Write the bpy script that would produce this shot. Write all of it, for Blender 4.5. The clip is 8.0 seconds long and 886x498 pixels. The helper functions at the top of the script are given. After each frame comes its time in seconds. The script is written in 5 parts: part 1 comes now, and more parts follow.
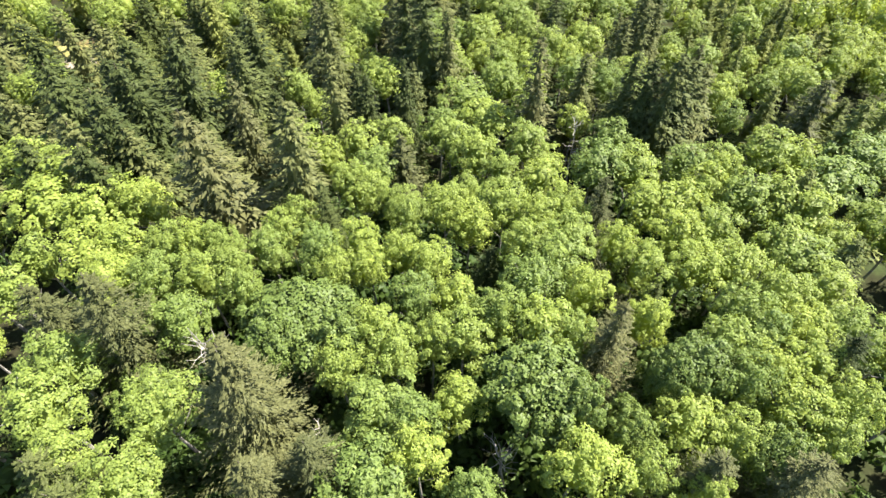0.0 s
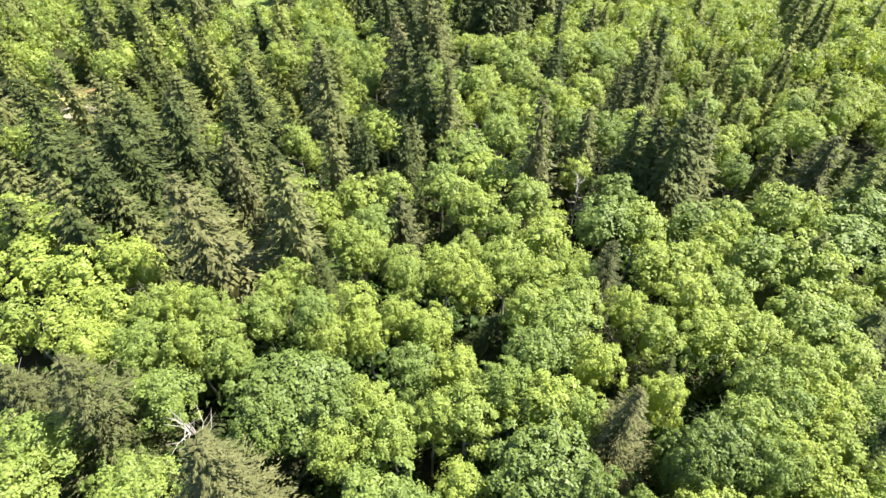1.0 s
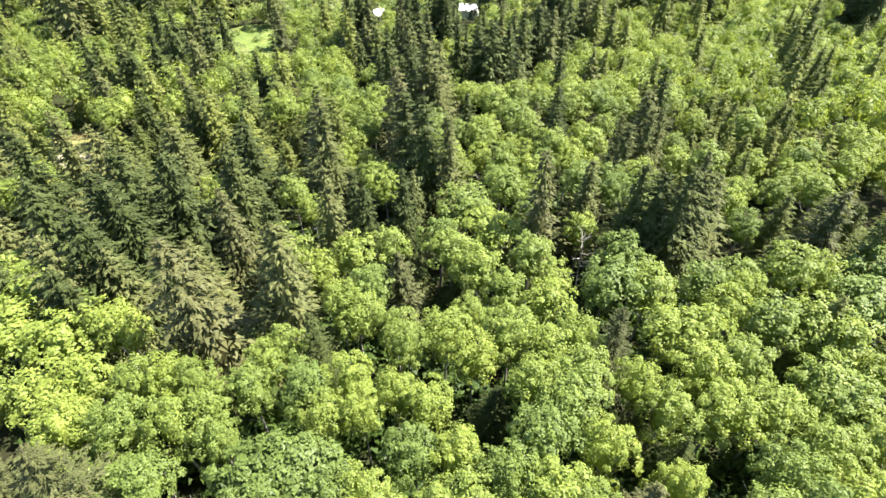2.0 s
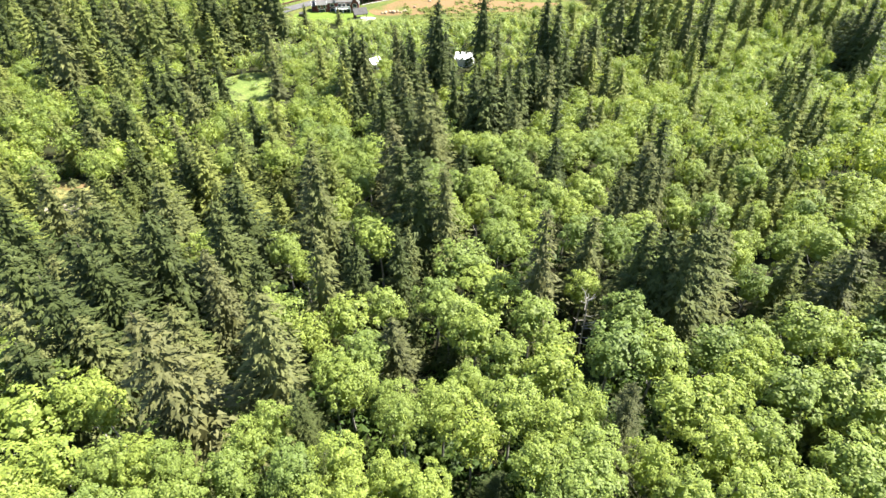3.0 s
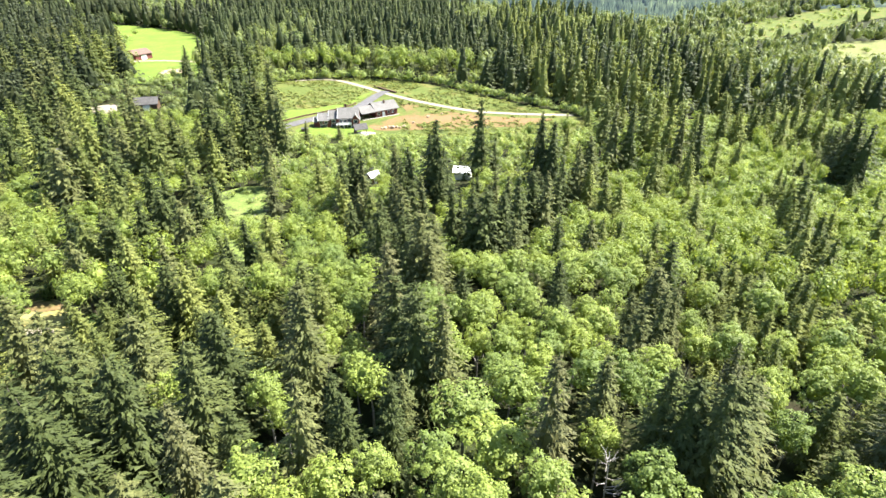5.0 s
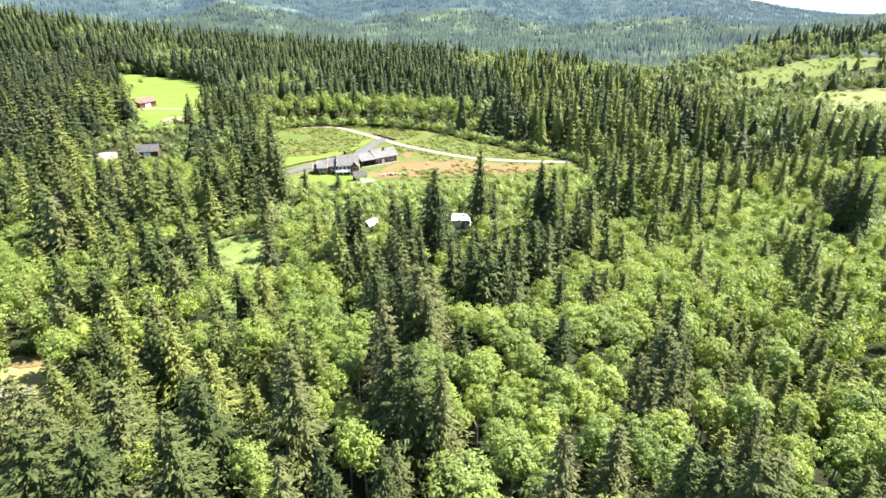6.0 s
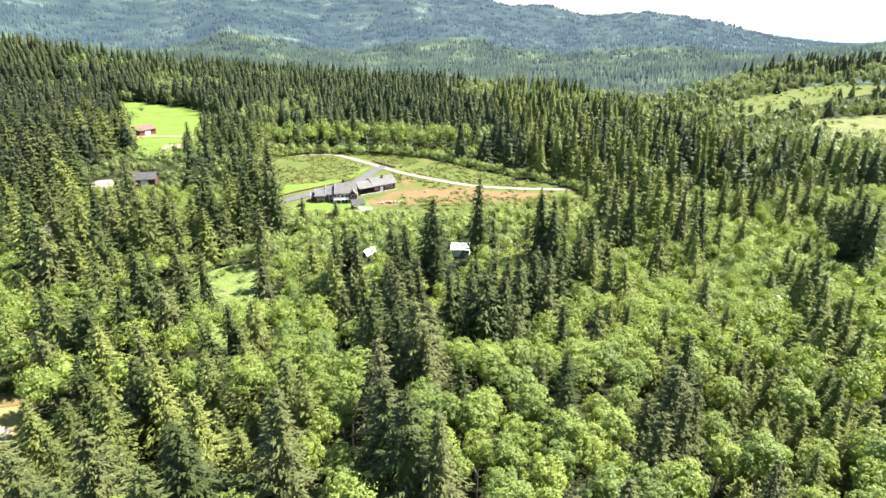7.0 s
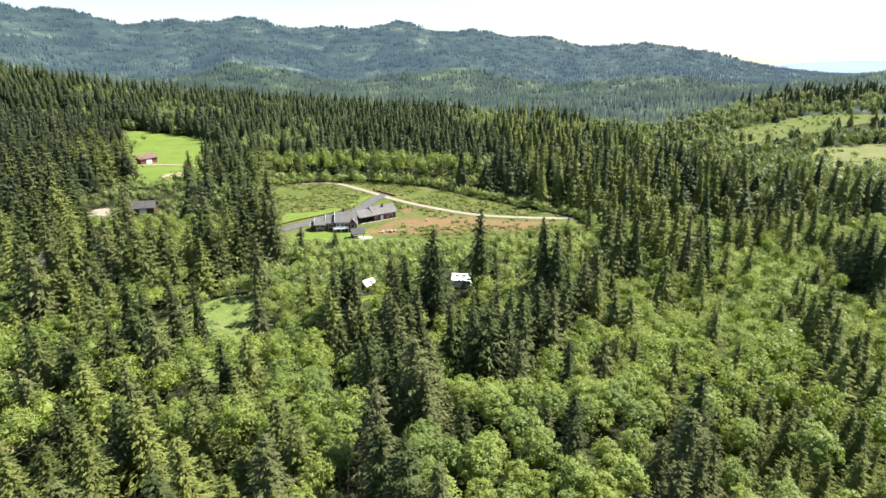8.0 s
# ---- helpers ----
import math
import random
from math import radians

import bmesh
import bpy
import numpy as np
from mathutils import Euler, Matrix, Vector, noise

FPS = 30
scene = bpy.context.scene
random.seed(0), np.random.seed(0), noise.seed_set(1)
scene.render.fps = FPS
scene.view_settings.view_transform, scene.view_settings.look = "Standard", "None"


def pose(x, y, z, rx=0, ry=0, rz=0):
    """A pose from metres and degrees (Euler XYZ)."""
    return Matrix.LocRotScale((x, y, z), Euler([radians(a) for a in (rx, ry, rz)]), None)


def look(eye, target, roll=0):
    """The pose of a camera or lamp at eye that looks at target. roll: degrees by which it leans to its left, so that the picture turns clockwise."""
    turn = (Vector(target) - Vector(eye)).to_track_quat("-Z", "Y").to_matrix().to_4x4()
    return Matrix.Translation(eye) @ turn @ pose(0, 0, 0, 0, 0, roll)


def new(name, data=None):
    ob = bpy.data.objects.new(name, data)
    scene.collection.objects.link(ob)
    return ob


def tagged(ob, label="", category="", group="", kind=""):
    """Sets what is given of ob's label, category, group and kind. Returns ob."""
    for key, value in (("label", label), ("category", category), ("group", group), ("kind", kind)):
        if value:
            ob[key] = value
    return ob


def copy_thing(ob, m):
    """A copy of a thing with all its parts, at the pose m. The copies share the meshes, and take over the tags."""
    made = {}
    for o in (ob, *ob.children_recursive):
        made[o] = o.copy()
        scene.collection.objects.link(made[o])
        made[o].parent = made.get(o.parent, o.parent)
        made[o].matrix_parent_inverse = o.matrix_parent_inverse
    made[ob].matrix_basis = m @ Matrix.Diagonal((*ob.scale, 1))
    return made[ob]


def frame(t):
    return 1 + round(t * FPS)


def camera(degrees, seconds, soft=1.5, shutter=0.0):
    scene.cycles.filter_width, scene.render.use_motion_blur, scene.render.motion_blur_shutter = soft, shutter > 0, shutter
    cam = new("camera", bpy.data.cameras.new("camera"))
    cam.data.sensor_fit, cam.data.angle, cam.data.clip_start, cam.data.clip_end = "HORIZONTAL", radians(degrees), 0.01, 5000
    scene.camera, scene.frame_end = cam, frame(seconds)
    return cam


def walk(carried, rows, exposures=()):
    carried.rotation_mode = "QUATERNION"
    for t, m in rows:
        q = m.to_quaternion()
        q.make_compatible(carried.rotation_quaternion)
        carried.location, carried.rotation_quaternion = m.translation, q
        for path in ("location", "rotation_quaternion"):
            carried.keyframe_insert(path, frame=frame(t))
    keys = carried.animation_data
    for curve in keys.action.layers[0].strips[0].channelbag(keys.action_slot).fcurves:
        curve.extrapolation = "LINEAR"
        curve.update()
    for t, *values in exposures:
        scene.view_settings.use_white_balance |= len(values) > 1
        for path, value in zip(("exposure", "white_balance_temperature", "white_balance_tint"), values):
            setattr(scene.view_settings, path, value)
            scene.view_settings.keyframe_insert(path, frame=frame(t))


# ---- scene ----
cam = camera(78.4, 8.0)
METRES, EYE, TILT, LEAN, TURN = 28.0, 60.0, -50.6, 0.0, 0.0
EXPOSURES = [(0.0, 2.13, 6500, 10), (3.0, 2.16, 6420, 10), (4.5, 2.28, 6320, 11), (6.5, 2.22, 6230, 12), (7.5, 1.85, 6230, 12), (8.0, 1.55, 6250, 12)]
ROWS = [
    (0.0, 0.0, 0.0, 0.0, -0.0, -0.0, 0.0),
    (0.5, -0.001, 0.0351, 0.0505, -0.01, 1.8, 0.01),
    (1.0, -0.002, 0.0709, 0.102, -0.01, 3.62, -0.03),
    (1.5, -0.0018, 0.1092, 0.1546, 0.06, 5.44, -0.12),
    (3.0, -0.0004, 0.23, 0.3127, -0.27, 11.16, 0.24),
    (3.5, 0.0005, 0.2707, 0.3644, -0.36, 13.68, 0.32),
    (4.0, 0.0012, 0.3107, 0.415, -0.39, 16.24, 0.34),
    (4.5, 0.0018, 0.35, 0.465, -0.4, 18.84, 0.38),
    (6.0, 0.0109, 0.4558, 0.6157, -0.44, 26.03, 0.44),
    (6.5, 0.0157, 0.4904, 0.6629, -0.45, 27.32, 0.48),
    (7.0, 0.0198, 0.5268, 0.7084, -0.47, 28.66, 0.51),
    (7.5, 0.022, 0.5648, 0.7521, -0.45, 30.1, 0.5),
    (8.0, 0.0224, 0.6043, 0.7949, -0.4, 31.5, 0.45),
]
walk(cam, [(t, pose(0, 0, EYE, TILT, LEAN, TURN) @ pose(METRES * x, METRES * y, METRES * z, 90 + pitch, roll, yaw)) for t, x, y, z, yaw, pitch, roll in ROWS],
     exposures=EXPOSURES)

# ---- world, sun, exposure ----
SUN_AZ, SUN_EL = 68.0, 54.0
world = bpy.data.worlds.new("sky")
scene.world = world
world.use_nodes = True
wn = world.node_tree.nodes
sky = wn.new("ShaderNodeTexSky")
sky.sky_type = "NISHITA"
sky.sun_disc = False
sky.sun_elevation, sky.sun_rotation = radians(SUN_EL), radians(SUN_AZ)
sky.dust_density, sky.air_density = 0.6, 1.0
world.node_tree.links.new(sky.outputs["Color"], wn["Background"].inputs["Color"])
wn["Background"].inputs["Strength"].default_value = 0.076
sun = new("sun", bpy.data.lights.new("sun", "SUN"))
sun.data.energy, sun.data.angle, sun.data.color = 5.0, radians(0.6), (1.0, 0.94, 0.83)
to_sun = Vector((math.sin(radians(SUN_AZ)) * math.cos(radians(SUN_EL)), math.cos(radians(SUN_AZ)) * math.cos(radians(SUN_EL)), math.sin(radians(SUN_EL))))
sun.matrix_world = look((60, 60, 200), Vector((60, 60, 200)) - to_sun)


# ---- materials ----
def nodes_of(name):
    m = bpy.data.materials.new(name)
    m.use_nodes = True
    nt = m.node_tree
    return m, nt, nt.nodes, nt.links, nt.nodes["Principled BSDF"]


def ramp(nt, fac, stops):
    r = nt.nodes.new("ShaderNodeValToRGB")
    while len(r.color_ramp.elements) < len(stops):
        r.color_ramp.elements.new(0.5)
    for e, (p, c) in zip(r.color_ramp.elements, stops):
        e.position, e.color = p, (*c, 1)
    nt.links.new(fac, r.inputs["Fac"])
    return r.outputs["Color"]


def noise_fac(nt, scale, detail=4.0, coord="Object", rough=0.6):
    tc = nt.nodes.new("ShaderNodeTexCoord")
    n = nt.nodes.new("ShaderNodeTexNoise")
    n.inputs["Scale"].default_value, n.inputs["Detail"].default_value, n.inputs["Roughness"].default_value = scale, detail, rough
    if coord == "World":
        geo = nt.nodes.new("ShaderNodeNewGeometry")
        nt.links.new(geo.outputs["Position"], n.inputs["Vector"])
    else:
        nt.links.new(tc.outputs[coord], n.inputs["Vector"])
    return n.outputs["Fac"]


def mixed(nt, fac, a, b, mode="MIX"):
    x = nt.nodes.new("ShaderNodeMix")
    x.data_type, x.blend_type = "RGBA", mode
    for sock, v in ((x.inputs["Factor"], fac), (x.inputs["A"], a), (x.inputs["B"], b)):
        if isinstance(v, bpy.types.NodeSocket):
            nt.links.new(v, sock)
        elif isinstance(v, (int, float)):
            sock.default_value = v
        else:
            sock.default_value = (*v, 1)
    return x.outputs["Result"]


def foliage(name, dark, mid, light, glow, through_share, joined=False, rough=0.55, patch=0.12, gloss=0.28, odd=None):
    """Leaves: colour varies from tree to tree and from leaf to leaf, and daylight shines through them."""
    m, nt, nd, ln, bsdf = nodes_of(name)
    if joined:
        tree = noise_fac(nt, patch, 2.0, "World")
    else:
        tree = nd.new("ShaderNodeObjectInfo").outputs["Random"]
    stops = [(0.3, dark), (0.5, mid), (0.68, light)] if joined else [(0.0, dark), (0.5, mid), (0.84, light)]
    if odd:
        stops.append((0.72, odd) if joined else (0.93, odd))
    base = ramp(nt, tree, stops)
    geo = nd.new("ShaderNodeNewGeometry")
    leaf = ramp(nt, geo.outputs["Random Per Island"], [(0, (0.72, 0.75, 0.7)), (0.6, (1.0, 1.0, 1.0)), (1, (1.25, 1.22, 1.12))])
    col = mixed(nt, 1.0, base, leaf, "MULTIPLY")
    ln.new(col, bsdf.inputs["Base Color"])
    bsdf.inputs["Roughness"].default_value = rough
    bsdf.inputs["Specular IOR Level"].default_value = gloss
    tr = nd.new("ShaderNodeBsdfTranslucent")
    ln.new(mixed(nt, 1.0, col, glow, "MULTIPLY"), tr.inputs["Color"])
    mx = nd.new("ShaderNodeMixShader")
    mx.inputs["Fac"].default_value = through_share
    ln.new(bsdf.outputs["BSDF"], mx.inputs[1])
    ln.new(tr.outputs["BSDF"], mx.inputs[2])
    ln.new(mx.outputs["Shader"], nd["Material Output"].inputs["Surface"])
    return m


def surface(name, stops, scale, rough=0.85, bump=0.0, fine=None, coord="World", metal=0.0):
    m, nt, nd, ln, bsdf = nodes_of(name)
    col = ramp(nt, noise_fac(nt, scale, 5.0, coord), stops)
    if fine:
        f = ramp(nt, noise_fac(nt, fine, 3.0, coord), [(0.3, (0.7, 0.7, 0.7)), (0.7, (1.25, 1.25, 1.25))])
        col = mixed(nt, 1.0, col, f, "MULTIPLY")
    ln.new(col, bsdf.inputs["Base Color"])
    bsdf.inputs["Roughness"].default_value = rough
    bsdf.inputs["Metallic"].default_value = metal
    bsdf.inputs["Specular IOR Level"].default_value = 0.5 if rough < 0.8 else 0.08
    if bump:
        b = nd.new("ShaderNodeBump")
        b.inputs["Strength"].default_value = bump
        ln.new(noise_fac(nt, fine or scale * 6, 4.0, coord), b.inputs["Height"])
        ln.new(b.outputs["Normal"], bsdf.inputs["Normal"])
    return m


ALDER_C = ((0.14, 0.193, 0.049), (0.195, 0.248, 0.055), (0.236, 0.288, 0.059))
MAPLE_C = ((0.1, 0.142, 0.033), (0.115, 0.16, 0.036), (0.13, 0.175, 0.04))
FIR_C = ((0.046, 0.06, 0.021), (0.072, 0.09, 0.03), (0.112, 0.122, 0.046))
FAR_C = ((0.04, 0.054, 0.023), (0.06, 0.077, 0.03), (0.094, 0.11, 0.041))
YOUNG_C = ((0.1, 0.122, 0.038), (0.144, 0.167, 0.049), (0.186, 0.208, 0.058))
PALE = (0.185, 0.222, 0.07)
alder_leaf = foliage("alder leaves", *ALDER_C, (1.5, 1.45, 0.85), 0.38, odd=(0.214, 0.268, 0.055), gloss=0.26)
alder_far = foliage("alder leaves, stand", *ALDER_C, (1.5, 1.45, 0.8), 0.42, joined=True, odd=PALE)
willow_leaf = foliage("willow leaves", (0.175, 0.235, 0.073), (0.24, 0.3, 0.1), (0.28, 0.33, 0.095), (1.5, 1.45, 0.8), 0.48, odd=PALE)
willow_far = foliage("willow leaves, stand", (0.175, 0.235, 0.073), (0.24, 0.3, 0.1), (0.28, 0.33, 0.095), (1.5, 1.45, 0.8), 0.48, joined=True, patch=0.3, odd=PALE)
grove_far = foliage("leafy groves, far", (0.115, 0.155, 0.053), (0.15, 0.187, 0.061), (0.19, 0.222, 0.068), (1.45, 1.4, 0.8), 0.38, joined=True, patch=0.06)
maple_leaf = foliage("maple leaves", *MAPLE_C, (1.45, 1.4, 0.75), 0.26, rough=0.55, gloss=0.3)
fir_leaf = foliage("fir needles", *FIR_C, (1.2, 1.2, 0.7), 0.18, gloss=0.07)
brown_leaf = foliage("browned fir needles", (0.072, 0.081, 0.033), (0.09, 0.097, 0.039), (0.11, 0.112, 0.047), (1.2, 1.2, 0.7), 0.18, gloss=0.1)
old_far = foliage("old fir needles, stand", (0.025, 0.034, 0.015), (0.036, 0.046, 0.019), (0.056, 0.065, 0.026), (1.2, 1.2, 0.7), 0.15, joined=True, gloss=0.12, patch=0.07)
fir_far = foliage("fir needles, stand", *FAR_C, (1.2, 1.25, 0.8), 0.26, joined=True, gloss=0.12, patch=0.07)
young_leaf = foliage("hemlock needles", *YOUNG_C, (1.35, 1.35, 0.75), 0.31, gloss=0.1)
young_far = foliage("hemlock needles, stand", *YOUNG_C, (1.35, 1.35, 0.75), 0.31, joined=True, gloss=0.1)
brush_leaf = foliage("undergrowth leaves", (0.03, 0.055, 0.014), (0.05, 0.085, 0.018), (0.075, 0.112, 0.023), (1.4, 1.4, 0.8), 0.3, joined=True, patch=0.2, gloss=0.2)
bark = surface("grey-brown bark", [(0.3, (0.07, 0.055, 0.042)), (0.7, (0.17, 0.145, 0.12))], 3.0, 0.9, 0.4, 14.0, "Object")
pale_bark = surface("pale alder bark", [(0.35, (0.16, 0.15, 0.13)), (0.7, (0.36, 0.34, 0.31))], 2.0, 0.85, 0.2, 10.0, "Object")
dead_wood = surface("bleached dead wood", [(0.3, (0.2, 0.18, 0.155)), (0.7, (0.36, 0.33, 0.295))], 2.0, 0.85, 0.3, 9.0, "Object")
floor_mat = surface("forest floor", [(0.3, (0.022, 0.019, 0.011)), (0.5, (0.026, 0.03, 0.012)), (0.7, (0.034, 0.047, 0.016))], 0.25, 0.95, 0.5, 2.5)
hill_haze_mat = surface("wooded hillside with haze glow", [(0.4, (0.012, 0.021, 0.017)), (0.5, (0.02, 0.033, 0.023)), (0.6, (0.03, 0.045, 0.03)), (0.7, (0.085, 0.11, 0.07))], 0.0085, 0.95, 0.0, 0.05)
valley_haze_mat = surface("wooded valley with haze glow", [(0.4, (0.022, 0.034, 0.021)), (0.52, (0.034, 0.05, 0.028)), (0.6, (0.055, 0.075, 0.038)), (0.7, (0.11, 0.14, 0.068))], 0.011, 0.95, 0.0, 0.05)
# haze of distance, painted on hills and valley as a faint blue emission
for far_mat, haze_glow in ((hill_haze_mat, 0.078), (valley_haze_mat, 0.036)):
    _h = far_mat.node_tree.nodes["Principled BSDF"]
    _h.inputs["Emission Color"].default_value, _h.inputs["Emission Strength"].default_value = (0.3, 0.46, 0.68, 1), haze_glow
# the farthest ridge gets its haze as a stronger pale blue emission
ridge_haze_mat = surface("ridge on the horizon", [(0.4, (0.05, 0.07, 0.08)), (0.6, (0.08, 0.1, 0.1))], 0.004, 0.95)
_b = ridge_haze_mat.node_tree.nodes["Principled BSDF"]
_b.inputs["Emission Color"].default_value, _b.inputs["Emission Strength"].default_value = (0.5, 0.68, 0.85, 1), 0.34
meadow_mat = surface("rough meadow", [(0.3, (0.068, 0.094, 0.024)), (0.5, (0.092, 0.115, 0.03)), (0.62, (0.115, 0.117, 0.036)), (0.72, (0.15, 0.114, 0.05))], 0.11, 0.95, 0.5, 1.1)
cut_mat = surface("clear-cut slash and grass", [(0.3, (0.11, 0.128, 0.043)), (0.55, (0.145, 0.152, 0.058)), (0.7, (0.175, 0.165, 0.075))], 0.06, 0.95, 0.4, 0.6)
lawn_mat = surface("mown grass", [(0.3, (0.095, 0.145, 0.025)), (0.7, (0.14, 0.19, 0.034))], 0.08, 0.9, 0.2, 1.5)
dirt_mat = surface("bare earth", [(0.36, (0.095, 0.11, 0.03)), (0.46, (0.145, 0.105, 0.046)), (0.56, (0.185, 0.115, 0.06)), (0.66, (0.115, 0.112, 0.038))], 0.09, 0.95, 0.4, 1.3)
dry_mat = surface("dry grass", [(0.3, (0.17, 0.16, 0.05)), (0.7, (0.26, 0.23, 0.09))], 0.3, 0.95, 0.3, 2.0)
gravel_mat = surface("pale gravel", [(0.3, (0.23, 0.195, 0.148)), (0.7, (0.31, 0.265, 0.205))], 0.3, 0.95, 0.3, 3.0)
asphalt_mat = surface("weathered asphalt", [(0.3, (0.085, 0.083, 0.085)), (0.7, (0.125, 0.122, 0.122))], 0.3, 0.9, 0.2, 4.0)
sand_mat = surface("sand", [(0.3, (0.33, 0.255, 0.165)), (0.7, (0.4, 0.32, 0.215))], 0.4, 0.95, 0.2, 3.0)
fern_mat = surface("bracken and grass", [(0.3, (0.085, 0.12, 0.034)), (0.5, (0.12, 0.16, 0.042)), (0.7, (0.155, 0.17, 0.058))], 0.2, 0.95, 0.5, 1.6)
tuft_leaf = foliage("meadow plants", (0.12, 0.15, 0.036), (0.155, 0.18, 0.042), (0.19, 0.2, 0.05), (1.3, 1.3, 0.8), 0.3, joined=True, patch=0.2, gloss=0.15)
red_mat = surface("barn-red boards", [(0.3, (0.11, 0.028, 0.022)), (0.7, (0.16, 0.04, 0.03))], 0.8, 0.75, 0.2, 6.0)
roof_mat = surface("grey metal roofing", [(0.3, (0.125, 0.12, 0.112)), (0.7, (0.17, 0.164, 0.152))], 0.5, 0.82, 0.1, 5.0)
dark_roof = surface("dark shingles", [(0.3, (0.06, 0.058, 0.055)), (0.7, (0.11, 0.105, 0.1))], 0.8, 0.85, 0.3, 6.0)
rust_roof = surface("faded red-brown roofing", [(0.3, (0.12, 0.082, 0.066)), (0.7, (0.18, 0.12, 0.095))], 0.6, 0.85, 0.1, 5.0)
white_mat = surface("white paint", [(0.3, (0.72, 0.72, 0.7)), (0.7, (0.8, 0.8, 0.79))], 0.7, 0.6, 0.05, 6.0)
white_roof = surface("white sheet metal", [(0.3, (0.7, 0.71, 0.72)), (0.7, (0.8, 0.8, 0.8))], 0.7, 0.45, 0.05, 6.0)
stone_mat = surface("grey concrete blocks", [(0.3, (0.3, 0.28, 0.25)), (0.7, (0.42, 0.4, 0.36))], 0.8, 0.9, 0.3, 5.0)
brown_mat = surface("brown stained wood", [(0.3, (0.07, 0.045, 0.03)), (0.7, (0.13, 0.085, 0.055))], 1.0, 0.8, 0.2, 6.0)
glass_mat = bpy.data.materials.new("window glass")
glass_mat.use_nodes = True
_g = glass_mat.node_tree.nodes["Principled BSDF"]
_g.inputs["Base Color"].default_value, _g.inputs["Roughness"].default_value, _g.inputs["Metallic"].default_value = (0.03, 0.04, 0.05, 1), 0.08, 0.0

# ---- ground ----
PROFILE_Y = (-400, -60, 20, 40, 60, 85, 120, 180, 260, 5000)
PROFILE_Z = (40, 20, 12, 9, 6, 2.5, -1, -3.5, -4, -4)
# broad rises in the land: centre, height, spread across and along
RISES = [(-640, 700, 54, 190, 170), (-420, 900, 26, 200, 200), (500, 800, 16, 250, 200), (860, 950, 26, 240, 280), (1150, 1150, 44, 300, 320)]
# the wooded ridge: bearing from the start in degrees, height, spread in degrees
RIDGE = [(-41, 247, 6), (-33, 184, 5), (-26, 156, 5), (-19, 189, 5), (-12, 154, 5), (-4.5, 191, 5), (3, 154, 5), (9.5, 123, 4.5), (15, 82, 4), (20.5, 111, 4), (26, 69, 4), (32, 18, 4)]
RIDGE_AT, RIDGE_WIDE = 2700.0, 620.0


def land(x, y):
    """Height of the land, for numbers or arrays."""
    x, y = np.asarray(x, float), np.asarray(y, float)
    z = np.interp(y, PROFILE_Y, PROFILE_Z)
    for cx, cy, h, sx, sy in RISES:
        z = z + h * np.exp(-((x - cx) / sx) ** 2 - ((y - cy) / sy) ** 2)
    far = np.hypot(x, y)
    bearing = np.degrees(np.arctan2(x, y))
    lift = sum(h * np.exp(-((bearing - b) / s) ** 2) for b, h, s in RIDGE + [(-52, 190, 8), (-66, 150, 10), (-85, 120, 14)])
    crag = 1 + 0.05 * np.sin(bearing * 0.9 + far * 0.004) + 0.015 * np.sin(bearing * 2.6 - far * 0.0071)
    spur = np.exp(-((far - RIDGE_AT) / RIDGE_WIDE) ** 2) + 0.35 * np.exp(-((far - 1750) / 330) ** 2) * (0.6 + 0.4 * np.sin(bearing * 0.31 + 1))
    beyond = 72 * np.exp(-((far - 4250) / 260) ** 2) * np.exp(-((bearing - 37) / 9) ** 2)
    return z + lift * spur * crag + beyond


def mesh_object(name, verts, faces, material, parent=None, smooth=False):
    me = bpy.data.meshes.new(name)
    me.from_pydata([tuple(v) for v in verts] if not isinstance(verts, np.ndarray) else verts.tolist(), [], faces)
    me.materials.append(material)
    if smooth:
        me.polygons.foreach_set("use_smooth", [True] * len(me.polygons))
    ob = new(name, me)
    if parent:
        ob.parent = parent
    return ob


def part(name, bm, material, parent, label=""):
    me = bpy.data.meshes.new(name)
    bm.to_mesh(me)
    bm.free()
    me.materials.append(material)
    ob = new(name, me)
    ob.parent = parent
    if label:
        ob["label"] = label
    return ob


def polar_sheet(name, radii, turns, material, a0=-180.0, a1=180.0, drop=0.0):
    az = np.radians(np.linspace(a0, a1, turns + 1))
    rr = np.array(radii)
    x = rr[:, None] * np.sin(az)[None, :]
    y = 20 + rr[:, None] * np.cos(az)[None, :]
    z = land(x, y) - drop
    v = np.stack([x, y, z], -1).reshape(-1, 3)
    w = turns + 1
    f = [(i * w + j, i * w + j + 1, (i + 1) * w + j + 1, (i + 1) * w + j) for i in range(len(rr) - 1) for j in range(turns)]
    return mesh_object(name, v, f, material, smooth=True)


near_radii = [0.001] + [float(r) for r in np.geomspace(3, 720, 104)]
ground = tagged(polar_sheet("ground", near_radii, 200, floor_mat), "dark forest floor with moss and low green undergrowth", "ground", kind="structure")
# far land in three sheets, each with haze put in by its own glow
tagged(polar_sheet("backdrop", [float(r) for r in np.linspace(720, 1500, 24)], 260, valley_haze_mat), "wooded valley with haze glow beyond the near forest", "valley", kind="structure")
tagged(polar_sheet("backdrop", [float(r) for r in np.linspace(1500, 3800, 48)], 260, hill_haze_mat), "distant forested hills with painted blue haze", "hills", kind="structure")
tagged(polar_sheet("backdrop", [float(r) for r in np.linspace(3800, 4700, 16)], 120, ridge_haze_mat), "horizon ridge, pale blue with painted haze", "ridge", kind="structure")


